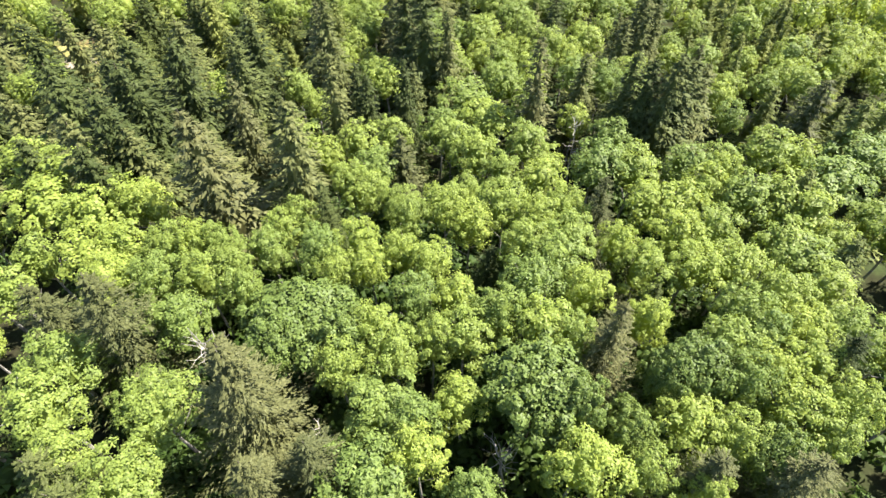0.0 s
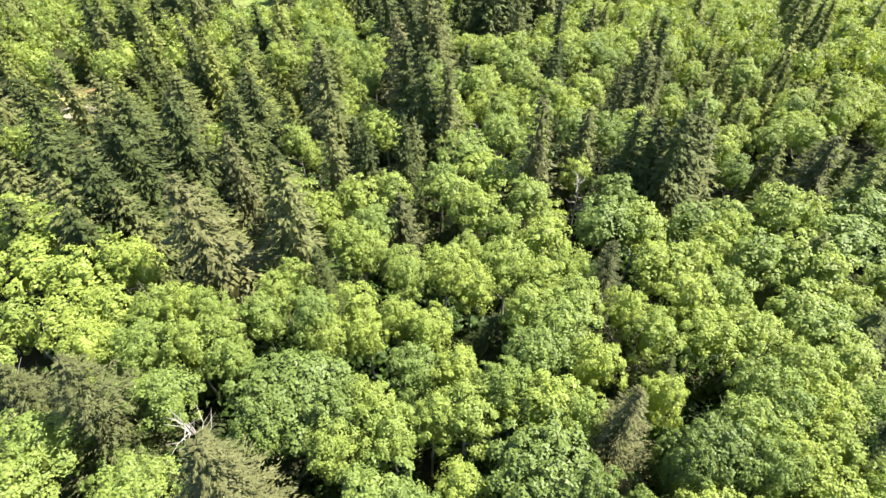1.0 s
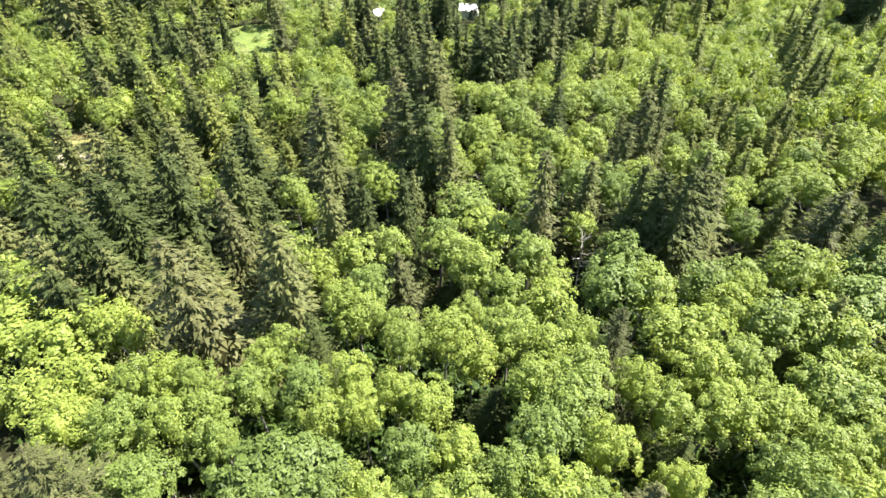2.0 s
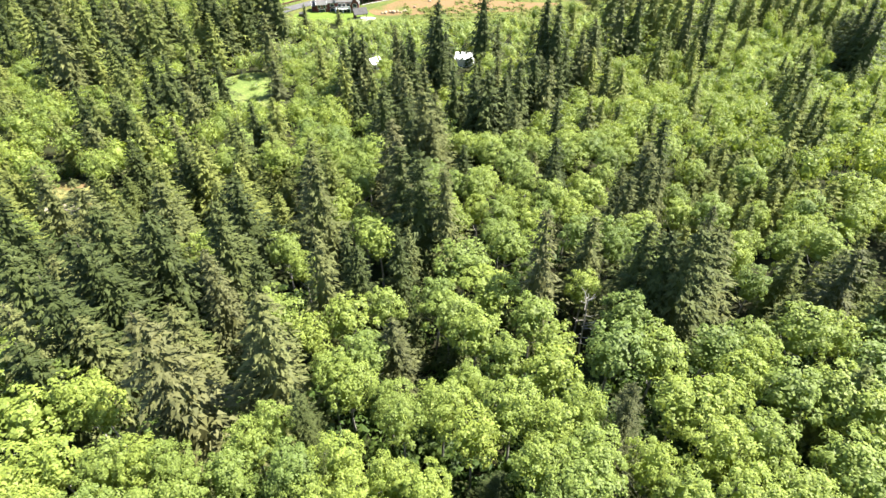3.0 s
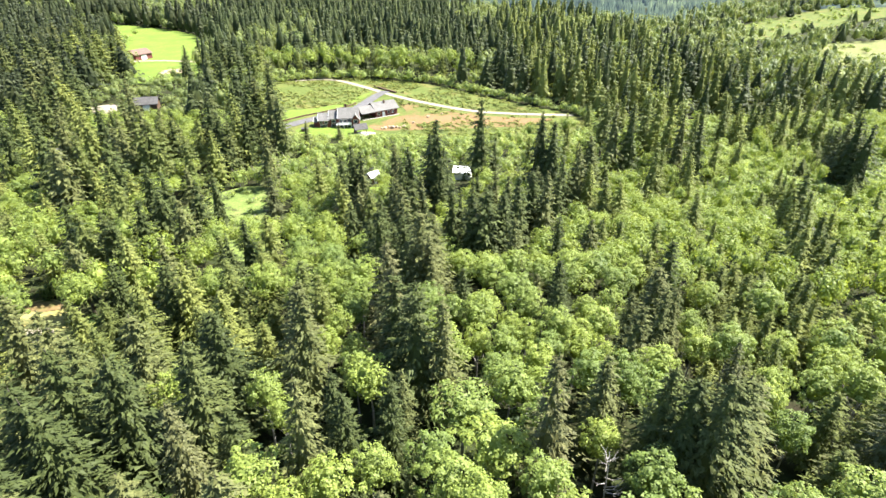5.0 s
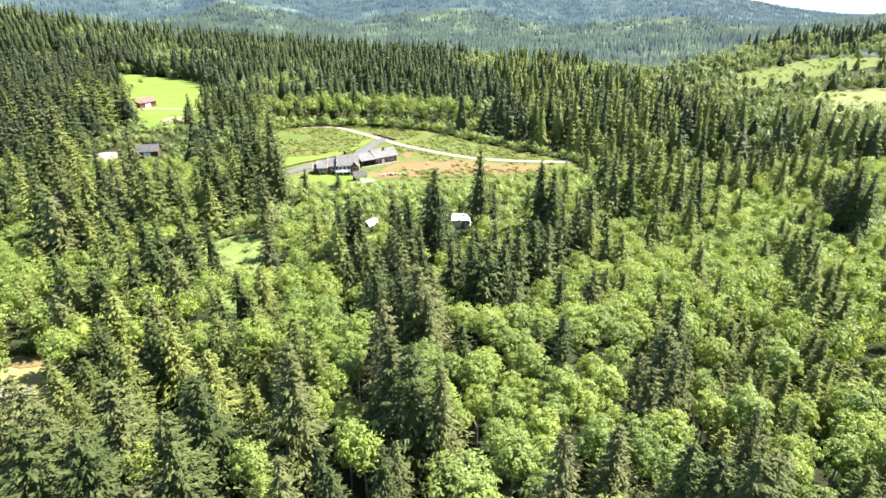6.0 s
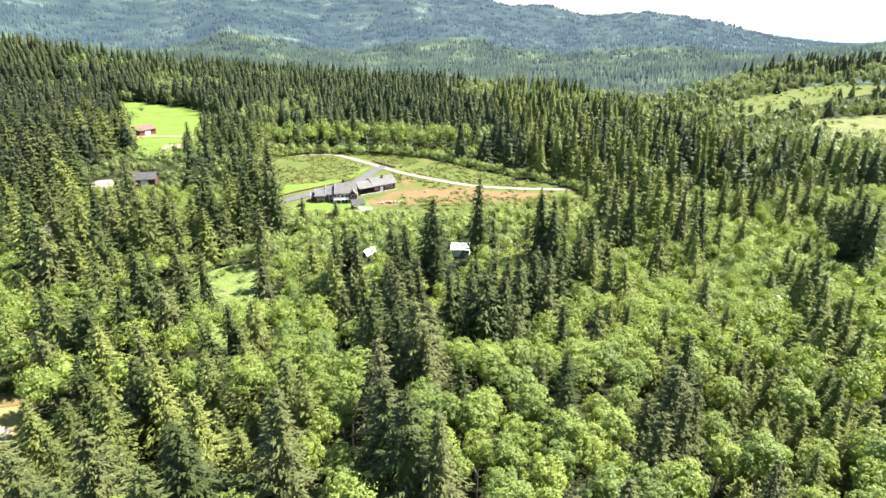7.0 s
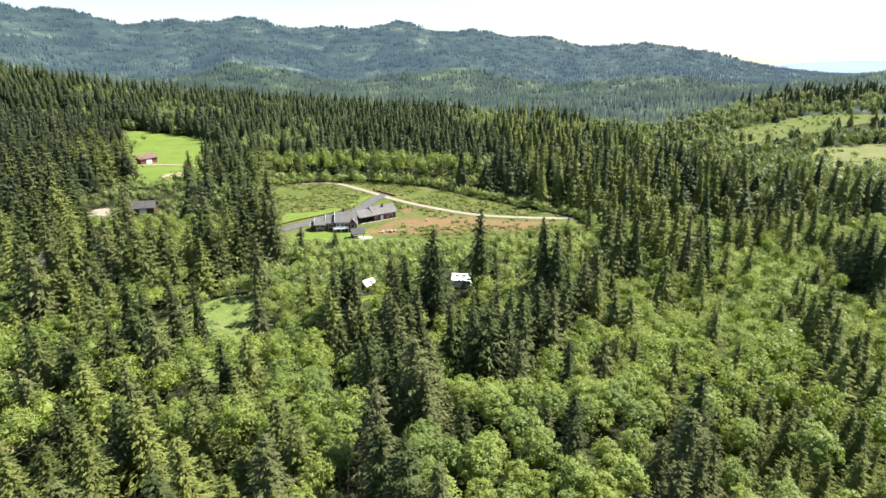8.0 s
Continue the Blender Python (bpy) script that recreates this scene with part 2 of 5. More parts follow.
def smooth_loop(pts, closed=True, steps=5):
    out, n = [], len(pts)
    P = [Vector(p) for p in pts]
    for i in range(n if closed else n - 1):
        a, b = P[(i - 1) % n] if closed or i else P[0], P[i]
        c, d = P[(i + 1) % n], P[(i + 2) % n] if closed or i + 2 < n else P[-1]
        for k in range(steps):
            t = k / steps
            out.append(0.5 * (2 * b + (c - a) * t + (2 * a - 5 * b + 4 * c - d) * t * t + (3 * b - a - 3 * c + d) * t ** 3))
    if not closed:
        out.append(P[-1])
    return out


def patch(name, loop, lift, material, label, category):
    """A piece of ground of its own surface, laid just over the land."""
    bm = bmesh.new()
    bm.faces.new([bm.verts.new((p.x, p.y, 0)) for p in smooth_loop(loop)])
    bmesh.ops.triangulate(bm, faces=bm.faces[:])
    bmesh.ops.subdivide_edges(bm, edges=bm.edges[:], cuts=3, use_grid_fill=True)
    for v in bm.verts:
        v.co.z = float(land(v.co.x, v.co.y)) + lift
    for f in bm.faces:
        if f.normal.z < 0:
            f.normal_flip()
    me = bpy.data.meshes.new(name)
    bm.to_mesh(me)
    bm.free()
    me.materials.append(material)
    return tagged(new(name, me), label, category, kind="structure")


def strip(name, line, widths, lift, material, label, category):
    """A way along a line, as wide as widths say at its start and end."""
    pts = smooth_loop(line, False, 8)
    v, f = [], []
    for i, p in enumerate(pts):
        d = (pts[min(i + 1, len(pts) - 1)] - pts[max(i - 1, 0)]).normalized()
        s = Vector((-d.y, d.x)) * (widths[0] + (widths[1] - widths[0]) * i / (len(pts) - 1)) / 2
        for q in (p + s, p - s):
            v.append((q.x, q.y, float(land(q.x, q.y)) + lift))
    f = [(2 * i, 2 * i + 1, 2 * i + 3, 2 * i + 2) for i in range(len(pts) - 1)]
    ob = mesh_object(name, v, f, material)
    return tagged(ob, label, category, kind="structure")


CLEARING = [(-96, 318), (-67, 330), (-42, 335), (-4, 317), (22, 291), (41, 273), (58, 258), (66, 238), (42, 214), (16, 212), (-2, 220), (-18, 224), (-34, 224), (-50, 226), (-62, 230), (-70, 250), (-82, 284)]
FIELD = [(-325, 562), (-277, 553), (-222, 523), (-173, 466), (-150, 395), (-148, 372), (-136, 337), (-163, 320), (-186, 366), (-208, 392), (-236, 455), (-290, 525)]
GLADE = [(-70, 148), (-68, 160), (-60, 172), (-49, 172), (-45, 160), (-40, 142), (-38, 130), (-44, 124), (-52, 130), (-60, 138)]
SCRUB = [(52, 150), (72, 195), (104, 210), (150, 196), (190, 180), (150, 140), (111, 138), (72, 136)]
CUT_A = [(246, 378), (290, 450), (420, 470), (470, 380), (330, 350)]
CUT_B = [(222, 452), (248, 480), (268, 540), (410, 640), (500, 625), (390, 560)]
patch("meadow", CLEARING, 0.12, meadow_mat, "rough green meadow with brush and bare patches", "meadow")
patch("meadow", FIELD, 0.3, lawn_mat, "bright green pasture between dark firs", "pasture")
patch("meadow", GLADE, 0.1, fern_mat, "small grassy glade among the trees", "glade")
patch("brush_ground", [(44, 138), (46, 170), (62, 205), (70, 236), (120, 244), (190, 238), (225, 200), (200, 150), (140, 118), (80, 120)], 0.08, fern_mat, "green bracken and grass beneath open brush", "ground")
patch("meadow", CUT_A, 0.4, cut_mat, "pale clear-cut with low regrowth", "clearing")
patch("meadow", CUT_B, 0.5, meadow_mat, "green clear-cut with low regrowth", "clearing")
patch("lawn", [(-80, 266), (-62, 265), (-46, 276), (-38, 292), (-33, 300), (-37, 284), (-42, 271), (-54, 259), (-66, 247), (-71, 254)], 0.2, lawn_mat, "strip of bright mown lawn above the drive", "lawn")
patch("lawn", [(-57, 233), (-46, 224), (-32, 222), (-25, 226), (-28, 237), (-40, 239)], 0.2, lawn_mat, "mown lawn in front of the house", "lawn")
patch("bare_earth", [(-20, 284), (-4, 268), (16, 256), (36, 251), (50, 249), (38, 240), (18, 236), (-4, 234), (-22, 232), (-28, 240), (-18, 252), (-14, 262)], 0.18, dirt_mat, "orange-brown bare earth beside the barn", "bare ground")
strip("road", [(-78, 326), (-67, 329), (-54, 326), (-36, 308), (-20, 290), (-3, 275), (17, 262), (37, 257), (60, 255)], (3.0, 3.4), 0.3, gravel_mat, "pale gravel road curving across the meadow", "road")
strip("driveway", [(-26.5, 301), (-30.5, 290), (-34, 277), (-38, 266), (-47, 256), (-58, 244), (-64, 236)], (5.0, 6.0), 0.32, asphalt_mat, "grey asphalt driveway behind the house", "driveway")
patch("sand_ring", [(-161, 344), (-150, 348), (-146, 354), (-152, 360), (-162, 356)], 0.4, sand_mat, "round sandy riding ring in the pasture", "sand ring")


def inside(loop, x, y):
    hit, n = False, len(loop)
    for i in range(n):
        (x1, y1), (x2, y2) = loop[i], loop[(i + 1) % n]
        if (y1 > y) != (y2 > y) and x < (x2 - x1) * (y - y1) / (y2 - y1) + x1:
            hit = not hit
    return hit


# ---- trees ----
def leaf_soup(rng, centre, normal, length, width, along=None):
    """Loose pointed leaves or sprays, one small blade each, that grow from their foot along a way."""
    n = len(centre)
    normal = normal / np.linalg.norm(normal, axis=1)[:, None]
    if along is None:
        along = rng.normal(size=(n, 3))
    along = along - (along * normal).sum(1)[:, None] * normal
    along /= np.linalg.norm(along, axis=1)[:, None] + 1e-9
    side = np.cross(normal, along)
    L, W = np.broadcast_to(length, n)[:, None], np.broadcast_to(width, n)[:, None]
    v = np.stack([centre - along * L * 0.4 - side * W * 0.5, centre - along * L * 0.4 + side * W * 0.5, centre + along * L * 0.6], 1).reshape(-1, 3)
    return v, np.arange(3 * n).reshape(-1, 3)


def ball(rng, centre, radius, rings=4, seg=7, rough=0.15):
    """An uneven, closed inner mass, so that no sky shows through a dense crown."""
    v = [(0, 0, 1)]
    for i in range(1, rings):
        a = math.pi * i / rings
        v += [(math.sin(a) * math.cos(2 * math.pi * j / seg), math.sin(a) * math.sin(2 * math.pi * j / seg), math.cos(a)) for j in range(seg)]
    v.append((0, 0, -1))
    v = np.array(v) * (1 + rng.uniform(-rough, rough, (len(v), 1))) * np.array(radius) + np.array(centre)
    f = [(0, 1 + j, 1 + (j + 1) % seg) for j in range(seg)]
    for i in range(rings - 2):
        a, b = 1 + i * seg, 1 + (i + 1) * seg
        for j in range(seg):
            k = (j + 1) % seg
            f += [(a + j, b + j, b + k), (a + j, b + k, a + k)]
    last = len(v) - 1
    f += [(last, last - seg + (j + 1) % seg, last - seg + j) for j in range(seg)]
    return v, np.array(f)


def joined(pieces):
    vs, fs, n = [], [], 0
    for v, f in pieces:
        vs.append(v)
        fs.append(np.asarray(f) + n)
        n += len(v)
    return np.concatenate(vs), np.concatenate(fs)


def limb(points, radii, seg=6):
    """A tapered, bent stem through the points."""
    v, f = [], []
    for p, r in zip(points, radii):
        v += [(p[0] + r * math.cos(2 * math.pi * j / seg), p[1] + r * math.sin(2 * math.pi * j / seg), p[2]) for j in range(seg)]
    for i in range(len(points) - 1):
        a, b = i * seg, (i + 1) * seg
        for j in range(seg):
            k = (j + 1) % seg
            f += [(a + j, a + k, b + k), (a + j, b + k, b + j)]
    return np.array(v, float), np.array(f)


def broadleaf(seed, lobes, per, size, tall=14.0, wide=2.4, lean_core=False, low=False, round_=False):
    """Crown and stem of a young alder or maple: an uneven dome of leafy lobes over a slim stem."""
    rng = np.random.default_rng(seed)
    zc, up, down = tall * rng.uniform(0.7, 0.76), 0.0, tall * 0.32
    if low:
        zc, down = tall * 0.5, tall * 0.45
    up = tall * 0.98 - zc
    p1, p2, p3 = rng.uniform(0, 6.28, 3)
    pieces = []
    g = math.pi * (3 - math.sqrt(5))
    # leaves over the whole dome, then the lobes that swell out of it
    n = int(lobes * per * 0.27)
    per = int(per * 0.73)
    c = rng.uniform(-0.5 if low else -0.28, 1, n)
    a = rng.uniform(0, 6.28, n)
    s = np.sqrt(1 - c * c)
    out = np.stack([s * np.cos(a), s * np.sin(a), c], 1)
    k = 0.8 * rng.uniform(0.78, 1.12, n) * (1 + 0.1 * np.sin(3 * a + p1 + 2 * c) + 0.12 * np.sin(a + p2) + 0.08 * np.sin(5 * a + 7 * c + p3))
    pos = out * k[:, None] * np.stack([np.full(n, wide), np.full(n, wide), np.where(c > 0, up, down)], 1) + np.array([0, 0, zc])
    nor = out * 0.9 + np.array([0, 0, 0.35]) + rng.normal(size=(n, 3)) * 0.36
    pieces.append(leaf_soup(rng, pos, nor, size * rng.uniform(0.5, 1.25, n), size * 0.85 * rng.uniform(0.6, 1.2, n)))
    for i in range(lobes):
        c = 1 - (1.55 if low else 1.32) * (i + 0.5) / lobes
        s = math.sqrt(max(0, 1 - c * c))
        a = g * i + rng.uniform(-0.5, 0.5)
        shell = rng.uniform(0.64, 1.06) * (0.85 if c < -0.1 else 1) * (1 + 0.16 * math.sin(a + p1) + 0.1 * math.sin(2 * a + p2))
        m = np.array([wide * shell * s * math.cos(a), wide * shell * s * math.sin(a), zc + (up if c > 0 else down) * min(shell, 0.9) * c])
        rad = wide * rng.uniform(0.85, 1.55) / math.sqrt(lobes) * (1.0 if c > -0.2 else 0.85)
        d = rng.normal(size=(per, 3))
        d /= np.linalg.norm(d, axis=1)[:, None]
        out = np.array([s * math.cos(a), s * math.sin(a), c])
        flip = (d @ (out + np.array([0, 0, 0.5]))) < -0.3
        d[flip] *= -1
        pos = m + d * rad * rng.uniform(0.55, 1.22, (per, 1)) * np.array([1, 1, 0.95])
        nor = d * 0.75 + out * 0.3 + np.array([0, 0, 0.45]) + rng.normal(size=(per, 3)) * 0.34
        if round_:
            nor = d * 0.6 + out * 0.7 + np.array([0, 0, 0.2]) + rng.normal(size=(per, 3)) * 0.45
        pieces.append(leaf_soup(rng, pos, nor, size * rng.uniform(0.6, 1.4, per), size * 0.9 * rng.uniform(0.6, 1.2, per)))
    pieces.append(ball(rng, (0, 0, zc), (wide * 0.5, wide * 0.5, up * 0.65), *((3, 5) if lean_core else (4, 7))))
    crown = joined(pieces)
    bend = rng.uniform(-0.25, 0.25, 2)
    stem = [limb([(0, 0, -0.6), (bend[0], bend[1], tall * 0.4), (0, 0, tall * 0.86)], [0.16, 0.11, 0.03])]
    for _ in range(5):
        a, z = rng.uniform(0, 6.28), tall * rng.uniform(0.42, 0.7)
        stem.append(limb([(bend[0] * 0.8, bend[1] * 0.8, z), (wide * 0.35 * math.cos(a), wide * 0.35 * math.sin(a), z + 1.0), (wide * 0.8 * math.cos(a), wide * 0.8 * math.sin(a), z + 2.3)], [0.06, 0.045, 0.015], 5))
    return crown, joined(stem)


def conifer(seed, whorls, arms, sprays, tall=21.0, wide=3.4, bare=0.1, ragged=0.35, size=0.6, stout=0.5, face=0.0, core=0.3, open_=0.0, taper=0.72):
    """Crown and stem of a fir: uneven whorls of boughs, low ones hanging and high ones rising, each a flat fan of short sprays."""
    rng = np.random.default_rng(seed)
    p1, p2, p3 = rng.uniform(0, 6.28, 3)
    n = whorls * arms
    u = np.clip((np.repeat(np.arange(whorls), arms) + rng.uniform(-0.55, 0.55, n)) / whorls, 0, 0.985)
    az = 2 * math.pi * (np.tile(np.arange(arms), whorls) + rng.uniform(-0.42, 0.42, n)) / arms + np.repeat(np.arange(whorls), arms) * 1.9
    reach = wide * (1 - u) ** taper * (0.6 + 0.4 * np.minimum(1, u / 0.16)) + 0.2
    reach *= (1 + rng.uniform(-ragged, ragged * 0.7, n)) * (1 + 0.13 * np.sin(az + p1 + 3 * u) + 0.1 * np.sin(11 * u + p2) + 0.08 * np.sin(3 * az + 7 * u + p3))
    if open_:
        reach *= np.where(rng.random(n) < open_, 0.35, 1.0)
    hang = np.interp(u, [0, 0.35, 0.75, 1], [-0.5, -0.28, 0.1, 0.75]) + rng.normal(0, 0.1, n)
    z = tall * (bare + (0.985 - bare) * u) - np.minimum(hang, 0) * reach * 0.35
    # sprays along both sides of every bough
    k = np.tile(np.arange(sprays), n)
    b = np.repeat(np.arange(n), sprays)
    m = n * sprays
    s = 0.16 + 0.84 * ((k + rng.random(m)) / sprays) ** 0.62
    h = np.stack([np.cos(az), np.sin(az), np.zeros(n)], 1)[b]
    t = np.stack([-np.sin(az), np.cos(az), np.zeros(n)], 1)[b]
    up = np.array([0, 0, 1.0])
    R, H = reach[b], hang[b]
    side = np.where(rng.random(m) < 0.5, -1.0, 1.0)[:, None]
    fan = (0.4 * R * (1.12 - s) * rng.random(m))[:, None]
    sag = rng.uniform(0.0, 0.3, m) * (1.1 - u[b])
    pos = h * (R * s)[:, None] + t * side * fan + up * (z[b] + H * R * s * (1 - 0.45 * s) - 0.5 * fan[:, 0] * sag + rng.normal(0, 0.06, m) * tall / whorls)[:, None]
    way = h * (0.55 + 0.5 * s)[:, None] + t * side * (rng.uniform(0.2, 1.1, m) * (1.15 - 0.75 * s))[:, None] + up * (H * 0.5 - sag + 0.15 + rng.normal(0, 0.15, m))[:, None]
    L = size * (0.6 + 0.45 * (1.0 - u[b])) * rng.uniform(0.65, 1.4, m)
    nor = up * (1.0 - 0.45 * face) + h * (0.25 + 0.75 * face) + t * side * 0.25 + rng.normal(size=(m, 3)) * (0.34 - 0.2 * face)
    soup = leaf_soup(rng, pos, nor, L, L * stout * rng.uniform(0.7, 1.3, m), way)
    seg = 5 if sprays < 6 else 7
    cone = limb([(0, 0, tall * (bare + 0.02)), (0, 0, tall * (bare + 0.14)), (0, 0, tall * 0.92)], [wide * core * 0.5, wide * core, 0.03], seg)
    stem = limb([(0, 0, -0.8), (0, 0, tall * 0.5), (0, 0, tall)], [tall * 0.013, tall * 0.008, 0.015], 7)
    return joined([soup, cone]), stem


def tree_thing(name, built, leaf, wood, label, category, group):
    top = new(name)
    for pname, (v, f), mat in (("trunk", built[1], wood), ("crown", built[0], leaf)):
        mesh_object(pname, v, f.tolist(), mat, top)
    return tagged(top, label, category, group)


def place(x, y, h, r, base_h, base_r, turn, lean=(0, 0)):
    return pose(x, y, float(land(x, y)), lean[0], lean[1], turn) @ Matrix.Diagonal((r / base_r, r / base_r, h / base_h, 1))

ALDERS_1 = [(2.2, 9.7, 14, 1.9), (16.5, 9.7, 14, 1.6), (-20, 10.2, 14, 2.6), (-4.6, 10.7, 14, 3), (13.2, 11.2, 14, 1.8), (9.1, 11.4, 15, 2.7), (-1.6, 11.8, 14, 2.1), (-25.7, 12, 14, 2.3), (19.9, 13.1, 14, 2), (26.1, 13.9, 14, 2.1), (-2.4, 14.1, 14, 2.1), (17, 14.3, 14, 2.4), (23.7, 15.4, 15, 2.5), (27.8, 15.4, 15, 1.9), (-28.7, 15.7, 14, 3), (-4.6, 15.7, 14, 2.8), (21.6, 17.4, 15, 2.1), (24.3, 18.3, 15, 2.3), (26.9, 18.8, 15, 2.4), (-8, 19.4, 14, 2.1), (-28.9, 19.4, 14, 3.1), (-3.9, 19.8, 14, 2.3), (21.9, 20.2, 15, 2.4), (10.1, 21.3, 15, 2)]
ALDERS_2 = [(24.9, 21.3, 15, 2.1), (31.1, 21.3, 15, 2.5), (-1, 21.4, 14, 1.9), (27.6, 21.8, 15, 2.3), (1.8, 22, 14, 2.5), (7.9, 22.1, 15, 2.8), (-5.8, 22.5, 14, 2), (16, 23.2, 15, 1.9), (-21.4, 23.4, 14, 2.5), (4.8, 23.5, 15, 2), (3.4, 23.7, 14, 1.9), (23.4, 23.8, 15, 2.3), (0.7, 25.8, 14, 2.3), (28.4, 25.8, 14, 2.5), (-2, 25.8, 14, 2.2), (12.1, 25.9, 15, 2.1), (7.4, 26.6, 15, 2.7), (-17, 26.8, 14, 1.8), (33, 27.1, 14, 2.9), (-24.7, 27.8, 14, 2.4), (-29.4, 28.1, 14, 2.6), (-21.4, 28.5, 14, 2.4), (-6.6, 29.5, 14, 2), (-9.5, 29.5, 14, 1.9)]
ALDERS_3 = [(-18.8, 29.5, 14, 2.1), (9.9, 29.7, 15, 2.9), (26.4, 29.9, 14, 2.7), (22.4, 29.9, 14, 2.7), (18, 29.9, 14, 2.4), (-1.2, 30.2, 14, 2.2), (32.7, 30.6, 14, 2.9), (-32.4, 31.4, 14, 2.9), (-16.1, 31.4, 14, 2.2), (-4, 31.7, 14, 1.9), (7.5, 31.9, 15, 2.3), (-11.4, 32.1, 14, 2.4), (-29.7, 32.5, 14, 2.4), (15.9, 32.5, 14, 2), (-25.4, 32.7, 14, 2.3), (-23.2, 32.9, 14, 2), (31.8, 32.9, 14, 2.8), (-20.7, 33.3, 14, 1.8), (-8.1, 33.3, 14, 2.2), (11.1, 33.5, 15, 2.7), (22.4, 34.1, 14, 2.6), (26.5, 34.5, 14, 2.7), (-15.7, 35.4, 14, 2.1), (2.7, 35.4, 14, 2.4)]
ALDERS_4 = [(9.4, 36.4, 15, 2.6), (-13.6, 36.7, 14, 1.9), (-3.2, 37.1, 14, 2), (12.3, 37.3, 15, 2.2), (-35.6, 37.6, 14, 3.3), (6.3, 37.8, 15, 2.7), (-40.2, 38, 14, 3.8), (0.1, 38.5, 14, 2.5), (37.5, 38.5, 14, 2.9), (-29.8, 39, 14, 2.1), (21.2, 39, 14, 2.7), (24.6, 39, 14, 2.5), (-31.7, 39.5, 14, 2.6), (31.4, 40.2, 14, 3), (35.3, 40.2, 14, 3.1), (-8.4, 41.4, 14, 2.5), (27.9, 41.9, 14, 2.3), (42.3, 42.5, 14, 3.6), (-10.6, 43, 14, 2.1), (-36.8, 43.5, 14, 3.4), (30.6, 44, 14, 2.1), (21.2, 45.1, 14, 2.8), (-41.2, 45.1, 14, 3.8), (16.7, 45.2, 15, 3.1)]
ALDERS_5 = [(-7.3, 45.7, 14, 2.5), (26.6, 45.9, 14, 2.7), (-46.8, 46.3, 14, 3.6), (47.9, 47.4, 14, 3.7), (3.9, 48.6, 14, 2.7), (1.1, 51.2, 14, 2.8), (5.4, 55.9, 14, 3.5), (2.7, 62.1, 14, 3.7), (8.4, 65.1, 15, 2.8)]
ALDERS = ALDERS_1 + ALDERS_2 + ALDERS_3 + ALDERS_4 + ALDERS_5
MAPLES_1 = [(21.5, 11.8, 14, 2.2), (12.4, 13.7, 14, 2), (8.8, 15.7, 15, 2.2), (7, 16.9, 15, 3.8), (16, 16.9, 15, 1.9), (18.6, 18.3, 15, 2.8), (-24, 19.3, 9, 2.6), (-13.2, 20.9, 14, 2.5), (-7.9, 21.7, 14, 2.6), (-11.3, 23.7, 14, 4.4), (-25.3, 24.3, 11, 3.3)]
MAPLES = MAPLES_1
FIRS_1 = [(-22.3, 9.7, 15, 3.6), (21.7, 10.2, 16, 3.8), (16.3, 10.2, 15, 3.6), (-11.7, 11, 15, 3.6), (-24.9, 11, 15, 3.6), (-8.3, 12, 15, 3.6), (-13.5, 15.4, 20.5, 5), (28.5, 18.4, 16, 3.8), (12.3, 20.2, 18, 3.4), (-25.3, 21.4, 19, 5.4), (-30.4, 22.7, 17, 4.1), (18.6, 26.8, 12, 2.2), (35.9, 29.6, 15, 3.6), (17, 31, 12, 2.7), (4.1, 31, 12, 2.9), (-11.2, 36.6, 15.5, 2.6), (15.5, 36.9, 16.5, 3.1), (-21.7, 39.3, 22.4, 5.3), (36.1, 39.6, 15, 3.4), (-36, 41, 17.1, 4.1), (-16, 42.2, 21.8, 4.8), (-37, 43.5, 19, 4.6), (-44, 43.5, 16, 4.1), (-32.5, 45.6, 17, 4.1)]
FIRS_2 = [(-35.2, 46.3, 21, 5), (-3.9, 46.5, 15, 3.1), (2.1, 50.9, 10, 2.4), (48.5, 51.2, 17, 4.1), (-43.1, 51.6, 21, 5), (-33.9, 52.3, 21, 5), (-3, 52.5, 10, 1.6), (-37.4, 53.4, 21, 5), (-24, 53.6, 19, 3.2), (26.2, 54.4, 21.2, 4.6), (-12.9, 54.8, 21.2, 3.4), (45.8, 55.5, 17, 4.1), (24, 56, 20, 4.8), (28.8, 56, 20, 4.8), (11.3, 56.5, 22, 3.6), (-9.6, 57, 17, 3.3), (-21.2, 57.3, 15.1, 3.1), (21.9, 57.6, 20, 3.9), (32.2, 58, 18, 4.3), (-37.6, 58.7, 21, 5), (-5.2, 58.9, 18.3, 2), (-32.5, 59.4, 21, 5), (48.6, 60.3, 14, 3.4), (-10.8, 60.6, 17, 2.7)]
FIRS_3 = [(43.5, 61.7, 13, 3), (-26.3, 61.9, 20, 4.8), (-3.9, 62.3, 16.3, 2.3), (-51.6, 63, 21, 5), (18.5, 63.6, 17, 3.7), (34.5, 65.9, 17, 2.4), (-42.1, 68, 17, 4.1), (-25.6, 69.5, 20, 4.8), (0.6, 69.9, 20.9, 3.7), (-36.5, 70.4, 19, 4.6), (42.9, 70.8, 14, 2.5), (-16.3, 71.2, 22.6, 4.6), (-2.2, 71.2, 23.1, 5.1), (-48.5, 72.4, 18, 4.3), (-5, 74.6, 22, 4.8), (-30, 75.2, 16, 3.8), (26.1, 75.4, 17, 4.1), (-57.2, 77.7, 18, 4.3), (29.9, 77.9, 18, 3.1), (-5.9, 78.3, 22, 2.2), (58.9, 79.1, 14, 3.4), (32.6, 79.6, 18, 2), (55.5, 80, 14, 3.4), (51.4, 80.1, 14, 3.4)]
